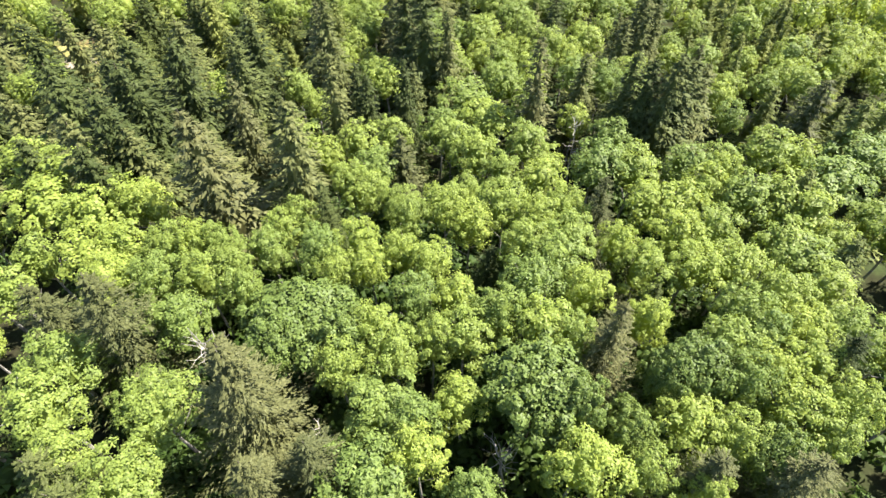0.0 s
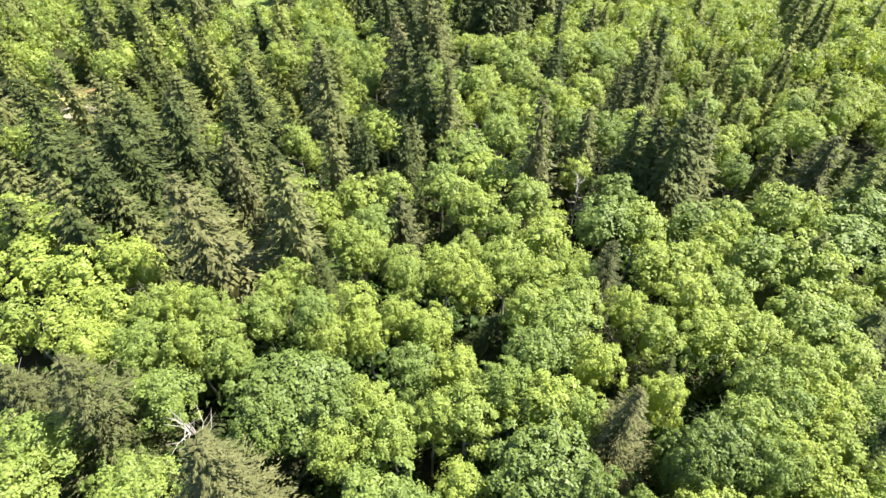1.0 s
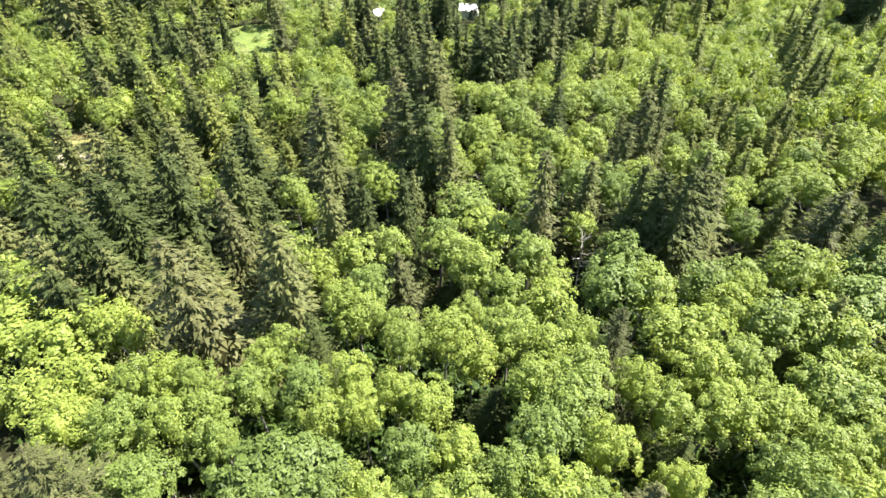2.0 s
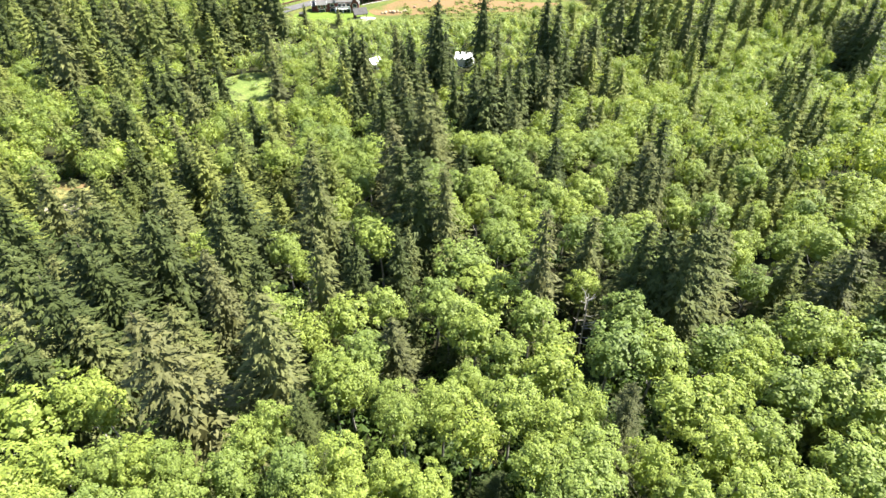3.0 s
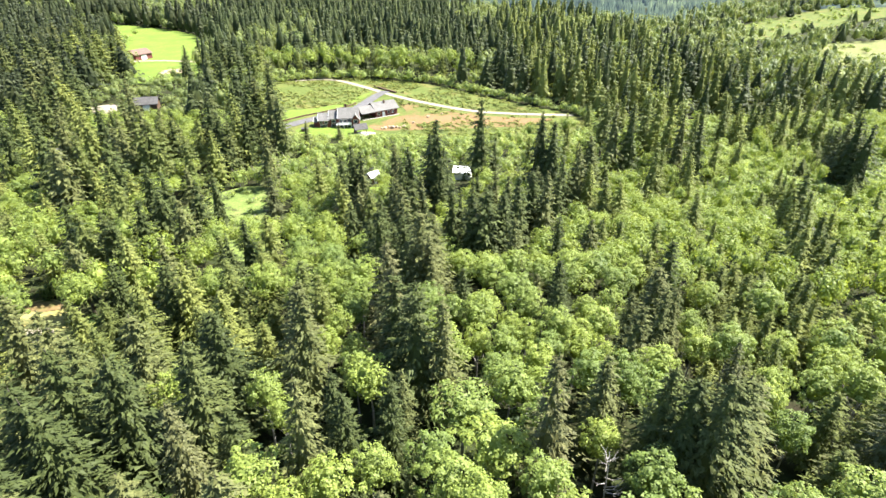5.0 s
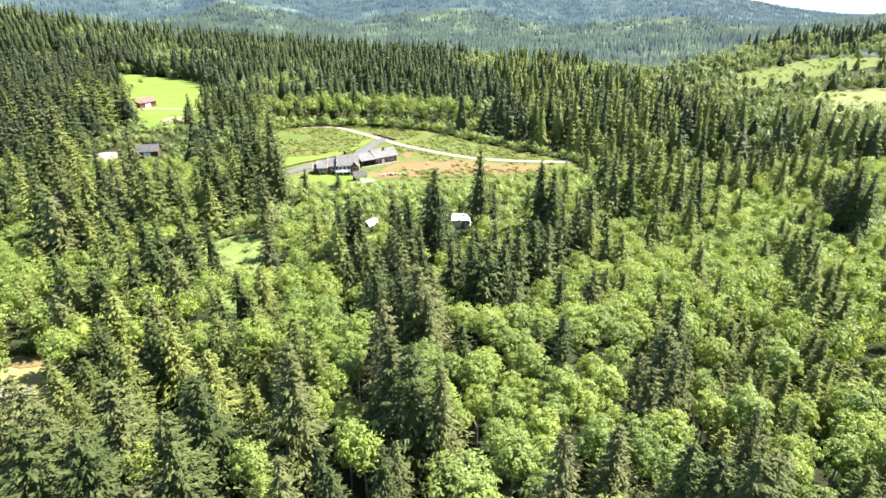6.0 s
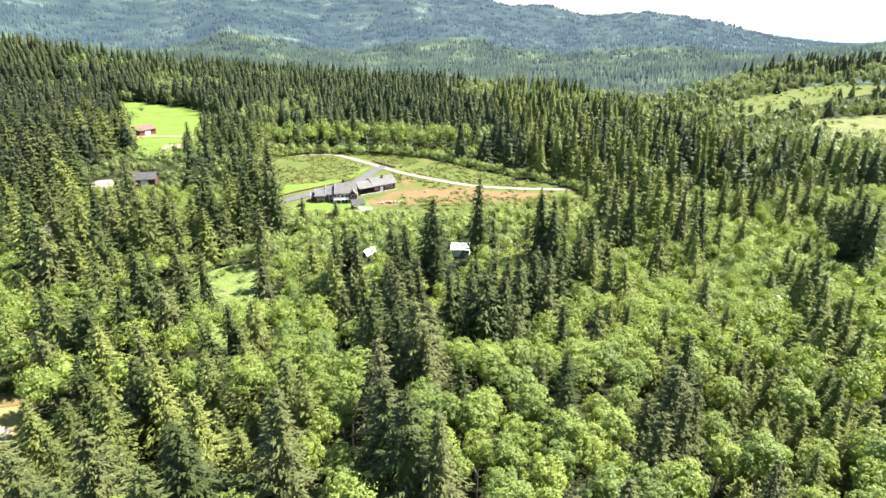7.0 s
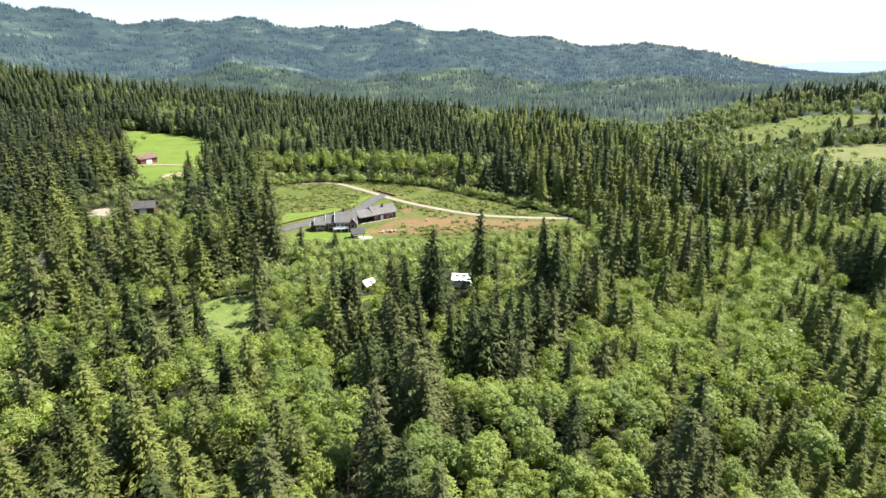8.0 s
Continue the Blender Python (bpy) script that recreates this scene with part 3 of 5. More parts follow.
FIRS_4 = [(46.8, 80.1, 13, 3.1), (-19.5, 80.3, 18, 3.8), (-7.6, 81.3, 18, 2.1), (27.5, 81.5, 16, 2.3), (44.8, 81.9, 14, 2.3), (31.8, 83, 19.2, 5.1), (54.7, 83, 14, 2.2), (18.8, 85.2, 16, 3.5), (-44.3, 85.3, 15, 3.6), (-17.4, 85.8, 17, 3.6), (32.4, 86.6, 17, 2.4), (-7.5, 87, 22, 3.3), (57.4, 88.3, 14, 3.4), (-20.2, 88.4, 18, 4.3), (4, 90, 16, 2.3), (-39.6, 90.3, 17, 4.1), (-42.6, 90.4, 17, 4.1), (36.7, 91, 20.1, 3.2), (19.4, 91.2, 17, 3), (57.3, 91.2, 14, 3.4), (52.6, 91.3, 14, 3.4), (49.5, 91.3, 14, 3.4), (-53, 93.9, 15, 3.6), (16.7, 95, 12, 2.3)]
FIRS_5 = [(48.1, 95.4, 13, 3.1), (64.9, 96, 13, 3.1), (51.3, 97.9, 13, 3.1), (45.5, 98, 12, 2.9), (-3, 98, 22.8, 5.1), (-63.6, 101, 16, 3.8), (-1.1, 101.6, 21, 3.2), (-5.9, 102.2, 20, 3.3), (-10.3, 103.3, 21, 4.5), (71.6, 103.4, 15, 3.6), (65.3, 103.6, 17, 4.1), (-49.6, 104.8, 15, 3.6), (53.2, 105.5, 13, 3.1), (21.8, 106.4, 18, 2.6), (-38.9, 106.7, 14, 3.3), (-57.5, 107, 14, 2.7), (14.3, 108.7, 17, 2.7), (-60.4, 109.6, 17, 4.1), (-63.1, 109.8, 18, 3.9), (-66.9, 109.9, 18, 4.2), (69, 110.5, 17, 4.1), (29.3, 110.8, 16, 3.6), (-37.8, 113.9, 15, 3.4), (43.6, 113.9, 14, 3.1)]
FIRS_6 = [(-33.8, 114.1, 16, 3.8), (9.1, 115.2, 21, 4.8), (6.7, 116.1, 20, 3.4), (56.8, 117.3, 13, 2.3), (13.5, 117.6, 20, 3.3), (33.8, 118, 14, 2.6), (-74.8, 118, 18, 4.2), (-52.6, 120.2, 17, 4.1), (-62.1, 120.3, 17, 4.1), (3.3, 120.7, 20, 3.5), (-7.2, 120.9, 20, 3.3), (-5.3, 123.7, 20, 3.4), (-9.6, 123.8, 20, 3.9), (17.2, 125, 20, 3.3), (-59.8, 125.7, 17, 4.1), (23, 126.5, 20, 3.8), (58.1, 128.6, 14, 3.4), (-53.5, 129.2, 18, 4.3), (-70.6, 129.4, 18, 3.6), (20.8, 129.7, 20, 4.3), (83.6, 131.7, 19, 4.6), (83.2, 136.2, 16, 3.8), (-39.3, 137.4, 16, 3.8), (44, 138.2, 14, 3.4)]
FIRS_7 = [(-53.1, 138.5, 17, 3.7), (40.4, 139.2, 15, 3.6), (-22.5, 141, 20, 3.8), (-18.7, 145.1, 20, 3.9), (-21.2, 145.3, 22, 4.4), (31.7, 146.3, 18, 3.2), (-9.2, 146.8, 18, 3.6), (-95.2, 148.3, 22, 5.3), (36.2, 148.9, 20, 3.5), (-0.2, 149.2, 27, 4.6), (-1.4, 154.6, 22, 3.5), (-102.9, 154.7, 23, 5.5), (-85.9, 154.8, 20, 4.8), (-92.8, 154.9, 20, 4.8), (42, 156.8, 19, 4.4), (30.4, 157.6, 24, 4.2), (40.2, 158.5, 20, 4.7), (28.6, 159.5, 25, 4.6), (59.8, 159.9, 18, 3.1), (-8.2, 162, 16, 3.5), (70.2, 163, 17, 2.6), (28.3, 164, 20, 3.9), (-71, 166.5, 18, 4.3), (-12.3, 167.2, 16, 3.8)]
FIRS_8 = [(-84, 168.3, 22, 5.3), (-80.9, 169.5, 22, 5.3), (-89.3, 169.5, 22, 5.3), (12.3, 170.8, 27, 3.9), (-50.2, 172, 18, 4.3), (-65.9, 172.1, 18, 4.3), (16.8, 173.5, 14, 2.8), (78.8, 175.5, 20, 4.2), (-103.4, 176.1, 22, 5.3), (-110.5, 176.2, 22, 5.3), (59, 180.1, 24, 4.1), (54.1, 180.2, 24, 4.1), (75.4, 181.1, 22, 4.3), (-84.7, 182.3, 20, 4.8), (-67.6, 184.3, 18, 4.3), (-82.8, 184.4, 18, 4.3), (73.3, 186.8, 24, 4.4), (-63.4, 189.8, 20, 4.8), (-74.7, 189.9, 20, 4.8), (72, 194.2, 24, 4.5), (55.1, 194.3, 24, 4.4), (-52.1, 196, 22, 5.3), (69.9, 198.1, 24, 4.6), (-56.7, 203.3, 24, 5.8)]
FIRS_9 = [(-70.1, 203.9, 22, 4.4), (-46, 204.5, 12, 2.9), (-66, 207.9, 22, 5.3), (-35.6, 211.1, 9, 2.2), (-81.4, 212.4, 20, 4.8), (-147.2, 217.6, 24, 5.8), (-67.4, 221.8, 24, 5.8), (-144.1, 224.5, 24, 5.8), (-142.5, 233.1, 24, 5.8), (-68, 244.1, 24, 5.8), (-149.1, 249.4, 22, 5.3), (-144.8, 253.1, 26, 6.2), (-154.1, 253.2, 26, 6.2), (-139.6, 260.2, 26, 5.8), (-176.1, 261.7, 27, 6.5), (-159.3, 269.2, 27, 6.5), (-170.4, 269.2, 27, 6.5), (-154.1, 277.2, 27, 6.5), (-150, 285.7, 27, 6.4), (-89.1, 291.5, 22, 5.3), (-101.5, 303.8, 22, 5.3), (-191.7, 305, 27, 6.5), (-204.4, 305.1, 27, 6.5), (-217.1, 305.2, 27, 6.5)]
FIRS_10 = [(-157.5, 312, 26, 6.2), (-111.4, 315.2, 22, 5.3), (-92.1, 315.4, 24, 5.8), (-179.6, 315.5, 27, 6.5), (-191.3, 315.6, 27, 6.5), (-206, 315.7, 27, 6.5), (-219.2, 315.8, 27, 6.5), (-118.2, 316.7, 20, 4.8), (-174.3, 326.8, 27, 6.5), (-180.3, 326.8, 27, 6.5), (-192.5, 326.9, 27, 6.5), (-176.4, 339, 27, 6.5), (-143.1, 342.3, 17, 4.1)]
PINES = [(-140.5, 205.8, 23, 5.4), (-136.3, 192.9, 23, 5.4), (-142.1, 216.9, 23, 5.4), (-139.5, 225.5, 24, 5.6), (-139.4, 235.1, 22, 5.2), (-131.9, 208.3, 21, 4.9), (-123.7, 205.1, 21, 4.9), (-111.2, 196.2, 21, 4.9), (-114.3, 171.8, 22, 5.2), (-112.5, 178.4, 20, 4.7), (-116.4, 169, 20, 4.7), (-97.6, 188.5, 23, 5.4), (-94, 189.3, 21, 4.9), (-98.4, 184.1, 20, 4.7), (-97.5, 178.2, 19, 4.5), (-90.1, 192.5, 19, 4.5), (-85.5, 191.8, 17, 4), (-71.6, 185.8, 24, 5.6), (-67.3, 182.8, 21, 4.9), (-65.3, 183.5, 18, 4.2), (-73.5, 182.5, 19, 4.5), (-104.4, 303.8, 22, 5.2), (-91.5, 278.9, 22, 5.2), (-98, 315.4, 24, 5.6), (-91.4, 309.4, 24, 5.6), (-71.5, 255.2, 22, 5.2), (-108.1, 298.8, 20, 4.7), (-115.8, 304, 20, 4.7), (-69.3, 220.7, 22, 5.2), (-65.4, 220.3, 20, 4.7), (-58.2, 211.7, 18, 4.2), (-78.5, 229.7, 20, 4.7), (-55.3, 205.1, 13, 3.1), (-61.7, 188.8, 18, 4.2), (-84.2, 193.1, 14, 3.3), (-81, 144.8, 16, 3.8), (-70.8, 142.3, 18, 4.2), (-63.5, 136.8, 18, 4.2), (-44.5, 154.1, 13, 3.1), (-62.7, 147, 15, 3.5), (-85, 172.8, 17, 4)]
GROVE_1 = [(-23.1, 146.9, 16.4, 3.1), (-21.8, 153, 18, 3.4), (-17.8, 142, 17.2, 3.3), (-22.1, 134.8, 17.2, 3.3), (-14.6, 128.2, 17.2, 3.3), (-17.2, 128.8, 17.2, 3.3), (-18, 121.6, 16.4, 3.1), (-8.8, 141.9, 17.2, 3.3), (-10.6, 133, 17.2, 3.3), (-7, 145.9, 18.8, 3.6), (-4.1, 134.6, 17.2, 3.3), (-11.7, 122.3, 17.2, 3.3), (-2.6, 125.1, 17.2, 3.3), (-6.4, 115.7, 16.4, 3.1), (-9.3, 114.3, 16.4, 3.1), (2.2, 153.2, 18, 3.4), (0.7, 144.6, 16.4, 3.1), (5.1, 125, 17.2, 3.3), (7.7, 131.1, 17.2, 3.3), (9.7, 134.5, 17.2, 3.3), (11.5, 127.9, 17.2, 3.3), (13.7, 138, 17.2, 3.3)]
GROVE_2 = [(16.3, 134.4, 17.2, 3.3), (17.1, 127.9, 17.2, 3.3), (13.6, 122.1, 17.2, 3.3), (17.1, 120.4, 19.6, 3.7), (8.1, 121.3, 16.4, 3.1), (25.4, 147.2, 15.2, 2.9), (27.3, 143.3, 15.2, 2.9), (21.6, 133.4, 14.4, 2.7), (24.2, 134.1, 17.6, 3.3), (28.2, 136, 15.2, 2.9), (35.2, 151.3, 15.2, 2.9), (43.3, 160.5, 15.2, 2.6), (38.5, 147.1, 16, 2.7), (-11.7, 106.4, 18.2, 3.5), (-10.2, 109.3, 17.4, 3.3), (-3.9, 106.8, 17.4, 3.3), (-2.3, 104, 17.4, 3.3), (-1, 95.8, 18.2, 3.5), (-5.4, 96.3, 17.4, 3.3), (0.4, 103.9, 17.4, 3.3), (-7.4, 104.5, 17.4, 3.3), (34.6, 121.8, 11.2, 1.9)]
GROVE_3 = [(40.3, 130.4, 10.4, 1.8), (73, 243.4, 15.4, 2.6), (72.5, 228.2, 15.4, 2.6), (75.2, 223.6, 15.4, 2.6), (81.8, 221.8, 16.2, 2.8), (88.6, 228.1, 15.4, 2.6), (74.1, 207, 15.4, 2.6), (89.2, 214.8, 15.4, 2.6), (89.8, 203, 15.4, 2.6), (113.2, 227.9, 15.4, 2.6), (110.3, 214.6, 15.4, 2.6), (120.2, 223.2, 15.4, 2.6), (118, 210.5, 15.4, 2.6), (137.6, 232.5, 15.4, 2.6), (134.2, 218.6, 15.4, 2.6), (145.3, 227.6, 15.4, 2.6), (157.5, 237.3, 15.4, 2.6), (152.7, 222.9, 15.4, 2.6), (167.6, 237.3, 15.4, 2.6), (155.6, 214.2, 15.4, 2.6), (60.8, 211, 15.4, 2.6), (44.9, 168.7, 15.4, 2.6)]
GROVE_4 = [(46.2, 158.3, 15.4, 2.6), (62.8, 163.1, 15.4, 2.6), (68.2, 155.6, 15.4, 2.6), (88.3, 171.1, 15.4, 2.6), (83.5, 174.1, 15.4, 2.6), (80.8, 130.3, 15.4, 2.6), (86.6, 135.2, 15.4, 2.6), (82.6, 127.2, 15.4, 2.6), (76.8, 122.9, 15.4, 2.6), (78.1, 120.1, 15.4, 2.6), (124.9, 173.7, 16.2, 2.8), (136.4, 185.8, 15.4, 2.6), (127.6, 179.9, 15.4, 2.6), (125.5, 182.8, 15.4, 2.6), (82.2, 118.6, 15.4, 2.6), (77.9, 115.8, 15.4, 2.6)]
EDGE_FIRS = [(-168, 318, 25, 6.0), (-174, 312, 26, 6.0), (-182, 320, 26, 6.2), (-186, 332, 26, 6.0), (-184, 344, 25, 6.0), (-194, 348, 26, 6.2), (-203, 342, 27, 6.4), (-200, 362, 25, 6.0), (-212, 356, 27, 6.4), (-224, 360, 27, 6.4), (-222, 384, 25, 6.0), (-232, 396, 26, 6.2), (-242, 410, 26, 6.2), (-250, 430, 26, 6.2), (-262, 452, 26, 6.2)]
FIRS = PINES + GROVE_1 + GROVE_2 + GROVE_3 + GROVE_4 + EDGE_FIRS + FIRS_1 + FIRS_2 + FIRS_3 + FIRS_4 + FIRS_5 + FIRS_6 + FIRS_7 + FIRS_8 + FIRS_9 + FIRS_10


rng = np.random.default_rng(7)
# low growth around the yard and the cabin, open towards the pasture
LOW_WOOD = [(-178, 326), (-130, 338), (-108, 268), (-103, 236), (-138, 238), (-166, 266)]
trees = [(x, y, h, r, "alder") for x, y, h, r in ALDERS] + [(x, y, h, r, "maple") for x, y, h, r in MAPLES] + [(x, y, h, min(max(r, 0.2 * h), 0.25 * h) if y > 85 else min(max(r, 0.16 * h), 0.24 * h), "young" if (x > 33 and (h < 17 or y > 185)) or (x > 46 and h < 19.5) or (x < -60 and y > 150 and int(5 * x + 3 * y) % 3 == 0) or (x < -14 and 84 < y < 178 and int(7 * x + 3 * y) % 3 == 0) else "fir") for x, y, h, r in FIRS if not inside(LOW_WOOD, x, y)]
# firs with browned needles and a load of cones
BROWN = ((-13.5, 15.4), (-25.3, 21.4), (-30.4, 22.7), (12.3, 20.2), (17, 31), (15.5, 36.9), (-21.7, 39.3), (-24, 53.6), (-3.9, 46.5), (11.3, 56.5), (-19.5, 80.3), (-17.4, 85.8), (-7.5, 87), (-5.9, 78.3), (34.5, 65.9), (45.8, 55.5), (-8.3, 12), (-11.7, 11), (16.3, 10.2), (21.7, 10.2), (-39.3, 137.4))
trees = [(x, y, h, r, "brown" if kind == "fir" and any(abs(x - a) < 0.2 and abs(y - b) < 0.2 for a, b in BROWN) else kind) for x, y, h, r, kind in trees]
# leafy rows along the far edge of the clearing, and lone trees in the pasture
for k in range(46):
    u = k / 45
    trees.append((-104 + 122 * u + float(rng.uniform(-2, 2)), 331 - 30 * max(0.0, u - 0.5) + 6 * (k % 3) + float(rng.uniform(-1.5, 1.5)), float(rng.uniform(10, 13)) + 2.5 * (k % 3) - (5 if k % 3 == 0 else 0), float(rng.uniform(3.2, 4.6)), "bush" if k % 3 == 0 else "young" if k % 5 == 0 else "alder"))
for _ in range(60):
    trees.append((float(rng.uniform(-68, -40)), float(rng.uniform(128, 172)), float(rng.uniform(0.6, 2.6)), float(rng.uniform(0.7, 1.8)), "bush"))
# dark firs and lighter hemlocks at the brush's far side
trees += [(123, 176, 20, 4.8, "fir"), (122, 171, 22, 5.3, "fir"), (123, 167, 21, 5.0, "fir"), (125, 175, 18, 4.3, "fir"), (126, 183, 16, 3.8, "fir"), (136, 206, 17, 4.1, "young"), (130, 206, 16, 3.8, "young"), (122, 206, 17, 4.1, "young"), (117, 214, 16, 3.8, "young"), (109, 210, 15, 3.6, "young"), (103, 210, 16, 3.8, "young"), (95, 210, 17, 4.1, "young"), (137, 222, 16, 3.8, "young"), (128, 223, 17, 4.1, "young")]
# brush along the clearing's far edge
for (ax, ay), (bx, by) in zip(CLEARING[:7], CLEARING[1:8]):
    for k in range(int(math.hypot(bx - ax, by - ay) / 2.6)):
        u = k / (math.hypot(bx - ax, by - ay) / 2.6)
        trees.append((ax + (bx - ax) * u + float(rng.uniform(-1, 1)) + 1.5, ay + (by - ay) * u + float(rng.uniform(1, 4)), float(rng.uniform(2, 5.5)), float(rng.uniform(1.6, 2.7)), "bush"))
trees += [(-137, 324, 14, 5.0, "fir"), (-150, 318, 5, 3.2, "bush"), (-143, 312, 6, 3.5, "bush")]
trees += [(-236, 474, 8.5, 2.6, "alder"), (-247, 481, 4.0, 2.4, "bush")]
for _ in range(70):
    a, b = rng.random(2)
    trees.append((float(250 + 190 * a), float(372 + 70 * b), float(rng.uniform(2, 5)), float(rng.uniform(1.5, 3)), "bush"))
    trees.append((float(255 + 205 * a), float(495 + 0.62 * 205 * a + 50 * b), float(rng.uniform(2, 5)), float(rng.uniform(1.5, 3)), "bush"))
cells = {}


def crowded(x, y, r, k=0.78):
    i, j = int(x // 6), int(y // 6)
    for a in range(i - 1, i + 2):
        for b in range(j - 1, j + 2):
            for q in cells.get((a, b), ()):
                if (q[0] - x) ** 2 + (q[1] - y) ** 2 < ((q[2] + r) * k) ** 2:
                    return True
    return False


def keep(x, y, r):
    cells.setdefault((int(x // 6), int(y // 6)), []).append((x, y, r))


for tr in trees:
    keep(tr[0], tr[1], tr[3])
for sx, sy in ((16.2, 51.5), (-9.0, 13.0), (5.0, 13.1), (-17.9, 21.4)):
    keep(sx, sy, 1.2)
HOUSES = [(-30.3, 16.2, 1.6), (-26.4, 15.4, 1.6), (-124, 195, 8), (-94, 153, 7), (-148, 247, 9), (-100, 167, 8), (-91, 171, 6), (8.3, 170, 7), (8.4, 160, 5), (-19.5, 168, 6), (-19, 158, 5), (-128, 255, 10), (-146, 250, 9), (-192, 380, 8), (81, 136, 6), (79, 130, 5), (8, 180, 7), (-20, 175, 5), (-194, 388, 9), (-132, 266, 9), (-152, 262, 10), (-115, 183, 8), (83, 143, 5), (78, 143, 4), (-72, 100, 6), (-67, 93, 5), (-62, 86, 4)]
OPEN = (CLEARING, FIELD, GLADE, CUT_A, CUT_B)


def wood_end(bearing):
    """How far the near forest reaches before the land falls to the hazy valley."""
    return float(np.interp(bearing, (-42, -29, -16, 0, 7, 15, 21, 26, 33, 42), (950, 850, 830, 720, 650, 590, 580, 700, 950, 1050)))


def is_open(x, y):
    return any(inside(p, x, y) for p in OPEN) or any((x - a) ** 2 + (y - b) ** 2 < c * c for a, b, c in HOUSES)


def stand(x, y):
    """What grows at a place: kind, height, crown radius."""
    p, q = rng.random(), rng.random()
    if inside(SCRUB, x, y):
        return ("bush", 2.5 + 4.5 * q * q, 1.2 + 1.5 * q) if p < 0.74 else ("alder", 6 + 5 * q, 1.9) if p < 0.88 else ("young", 7 + 6 * q, 2.4 + 0.6 * q)
    if y > 165 and -72 < x < 130:
        tall = 2.5 + 4.5 * q
        if -66 < x < 12:
            tall = min(tall, 1.2 + 0.2 * max(0.0, 226 - y))
        return ("bush", tall, 1.5 + 1.3 * q) if p < 0.76 or x < 12 else ("alder", 6 + 5 * q, 2.0) if p < 0.88 else ("young", 8 + 6 * q, 2.5 + 0.6 * q)
    if y < 38:
        conif = 0.05
    elif y < 90:
        conif = 0.93 if x < -18 else (0.04 if x < 30 else 0.5)
    elif x < -28 and y < 215:
        conif = 0.42 if x < -60 or y < 130 else 0.25
    elif x > 36:
        conif = 0.2
    else:
        conif = 0.03
    if p < conif:
        if (x > 28 or (x < -14 and y > 78)) and y < 175:
            return "young", 10 + 7 * q, 2.6 + 1.0 * q
        return "fir", 14 + 9 * q, 3.6 + 1.2 * q
    return "alder", (12.2 + 2.6 * q) * (1.0 if y < 105 else 0.85 if y < 128 else 0.62), (2.0 if y < 90 else 2.4 if y < 128 else 2.0) + 0.9 * q


tries = 27000
ys = 246 * np.sqrt(rng.random(tries)) * 1.0
for y in ys:
    y = float(y) - 12 if rng.random() < 0.96 else float(rng.uniform(-12, 5))
    half = 0.815 * max(0.635 * y + 40, 0.945 * (y - 17) + 20) + 12
    x = float(rng.uniform(-half, half))
    kind, h, r = stand(x, y)
    if is_open(x, y) or crowded(x, y, r, 0.84 if y < 48 else (0.76 if y < 110 else 0.78)):
        continue
    keep(x, y, r)
    trees.append((x, y, h, r, kind))

# thick low brush on the open side
for _ in range(5000):
    x, y = float(rng.uniform(44, 205)), float(rng.uniform(125, 242))
    if x > 0.815 * (0.945 * (y - 17) + 20) + 12 or is_open(x, y) or not (inside(SCRUB, x, y) or y > 165):
        continue
    q = rng.random()
    r = 1.2 + 1.3 * q
    if not crowded(x, y, r, 0.6):
        keep(x, y, r)
        trees.append((x, y, 1.4 + 3.2 * q, r, "bush"))

# assets: near, middle and far forms of each kind
near_alder = [broadleaf(11 + i, 48, 90, 0.192) for i in range(6)]
mid_alder = [broadleaf(21 + i, 34, 56, 0.275) for i in range(5)]
far_alder = [broadleaf(31 + i, 19, 34, 0.47, 12.5, 3.2, lean_core=True, round_=True) for i in range(5)]
bushes = [broadleaf(35 + i, 9, 22, 0.52, 5.0, 2.2, lean_core=True, low=True, round_=True) for i in range(5)]
maples = [broadleaf(41 + i, 80, 130, 0.23, 14.0, 3.4) for i in range(3)]
near_fir = [conifer(51 + i, 40, 9, 32, wide=3.9, size=0.285, stout=0.36, ragged=0.42, open_=0.06, taper=0.82) for i in range(6)]
mid_fir = [conifer(61 + i, 29, 8, 12, wide=4.1, size=0.6, stout=0.46, face=0.25, ragged=0.38, open_=0.06, core=0.36, taper=0.86) for i in range(6)]
far_fir = [conifer(71 + i, 20, 7, 8, wide=4.4, size=0.86, face=0.4, ragged=0.34, open_=0.05, core=0.36, taper=0.92, bare=0.26 if i == 4 else 0.08) for i in range(6)]

FORMS = {"alder": (near_alder, mid_alder, far_alder, 14.0, 2.4), "fir": (near_fir, mid_fir, far_fir, 21.0, 3.4), "young": (near_fir, mid_fir, far_fir, 21.0, 3.4), "brown": (near_fir, mid_fir, far_fir, 21.0, 3.4), "bush": (bushes, bushes, bushes, 5.0, 2.2)}
LABELS = {
    "alder": ("red_alder", "yellow-green leafy young alder in a dense stand", "tree", "alders of the stand", alder_leaf, pale_bark),
    "bush": ("willow_shrub", "rounded light green shrub in open brush", "shrub", "shrubs of the brush", willow_leaf, pale_bark),
    "maple": ("bigleaf_maple", "broad dark green maple with large clustered leaves", "tree", "maples among the alders", maple_leaf, bark),
    "fir": ("douglas_fir", "tall dark green fir with drooping boughs", "conifer tree", "firs of the forest", fir_leaf, bark),
    "brown": ("douglas_fir", "tall olive-brown fir heavy with cones", "conifer tree", "firs of the forest", brown_leaf, bark),
    "young": ("western_hemlock", "light olive-green hemlock with feathery drooping boughs", "conifer tree", "hemlocks on the slope", young_leaf, bark),
}
models = {}


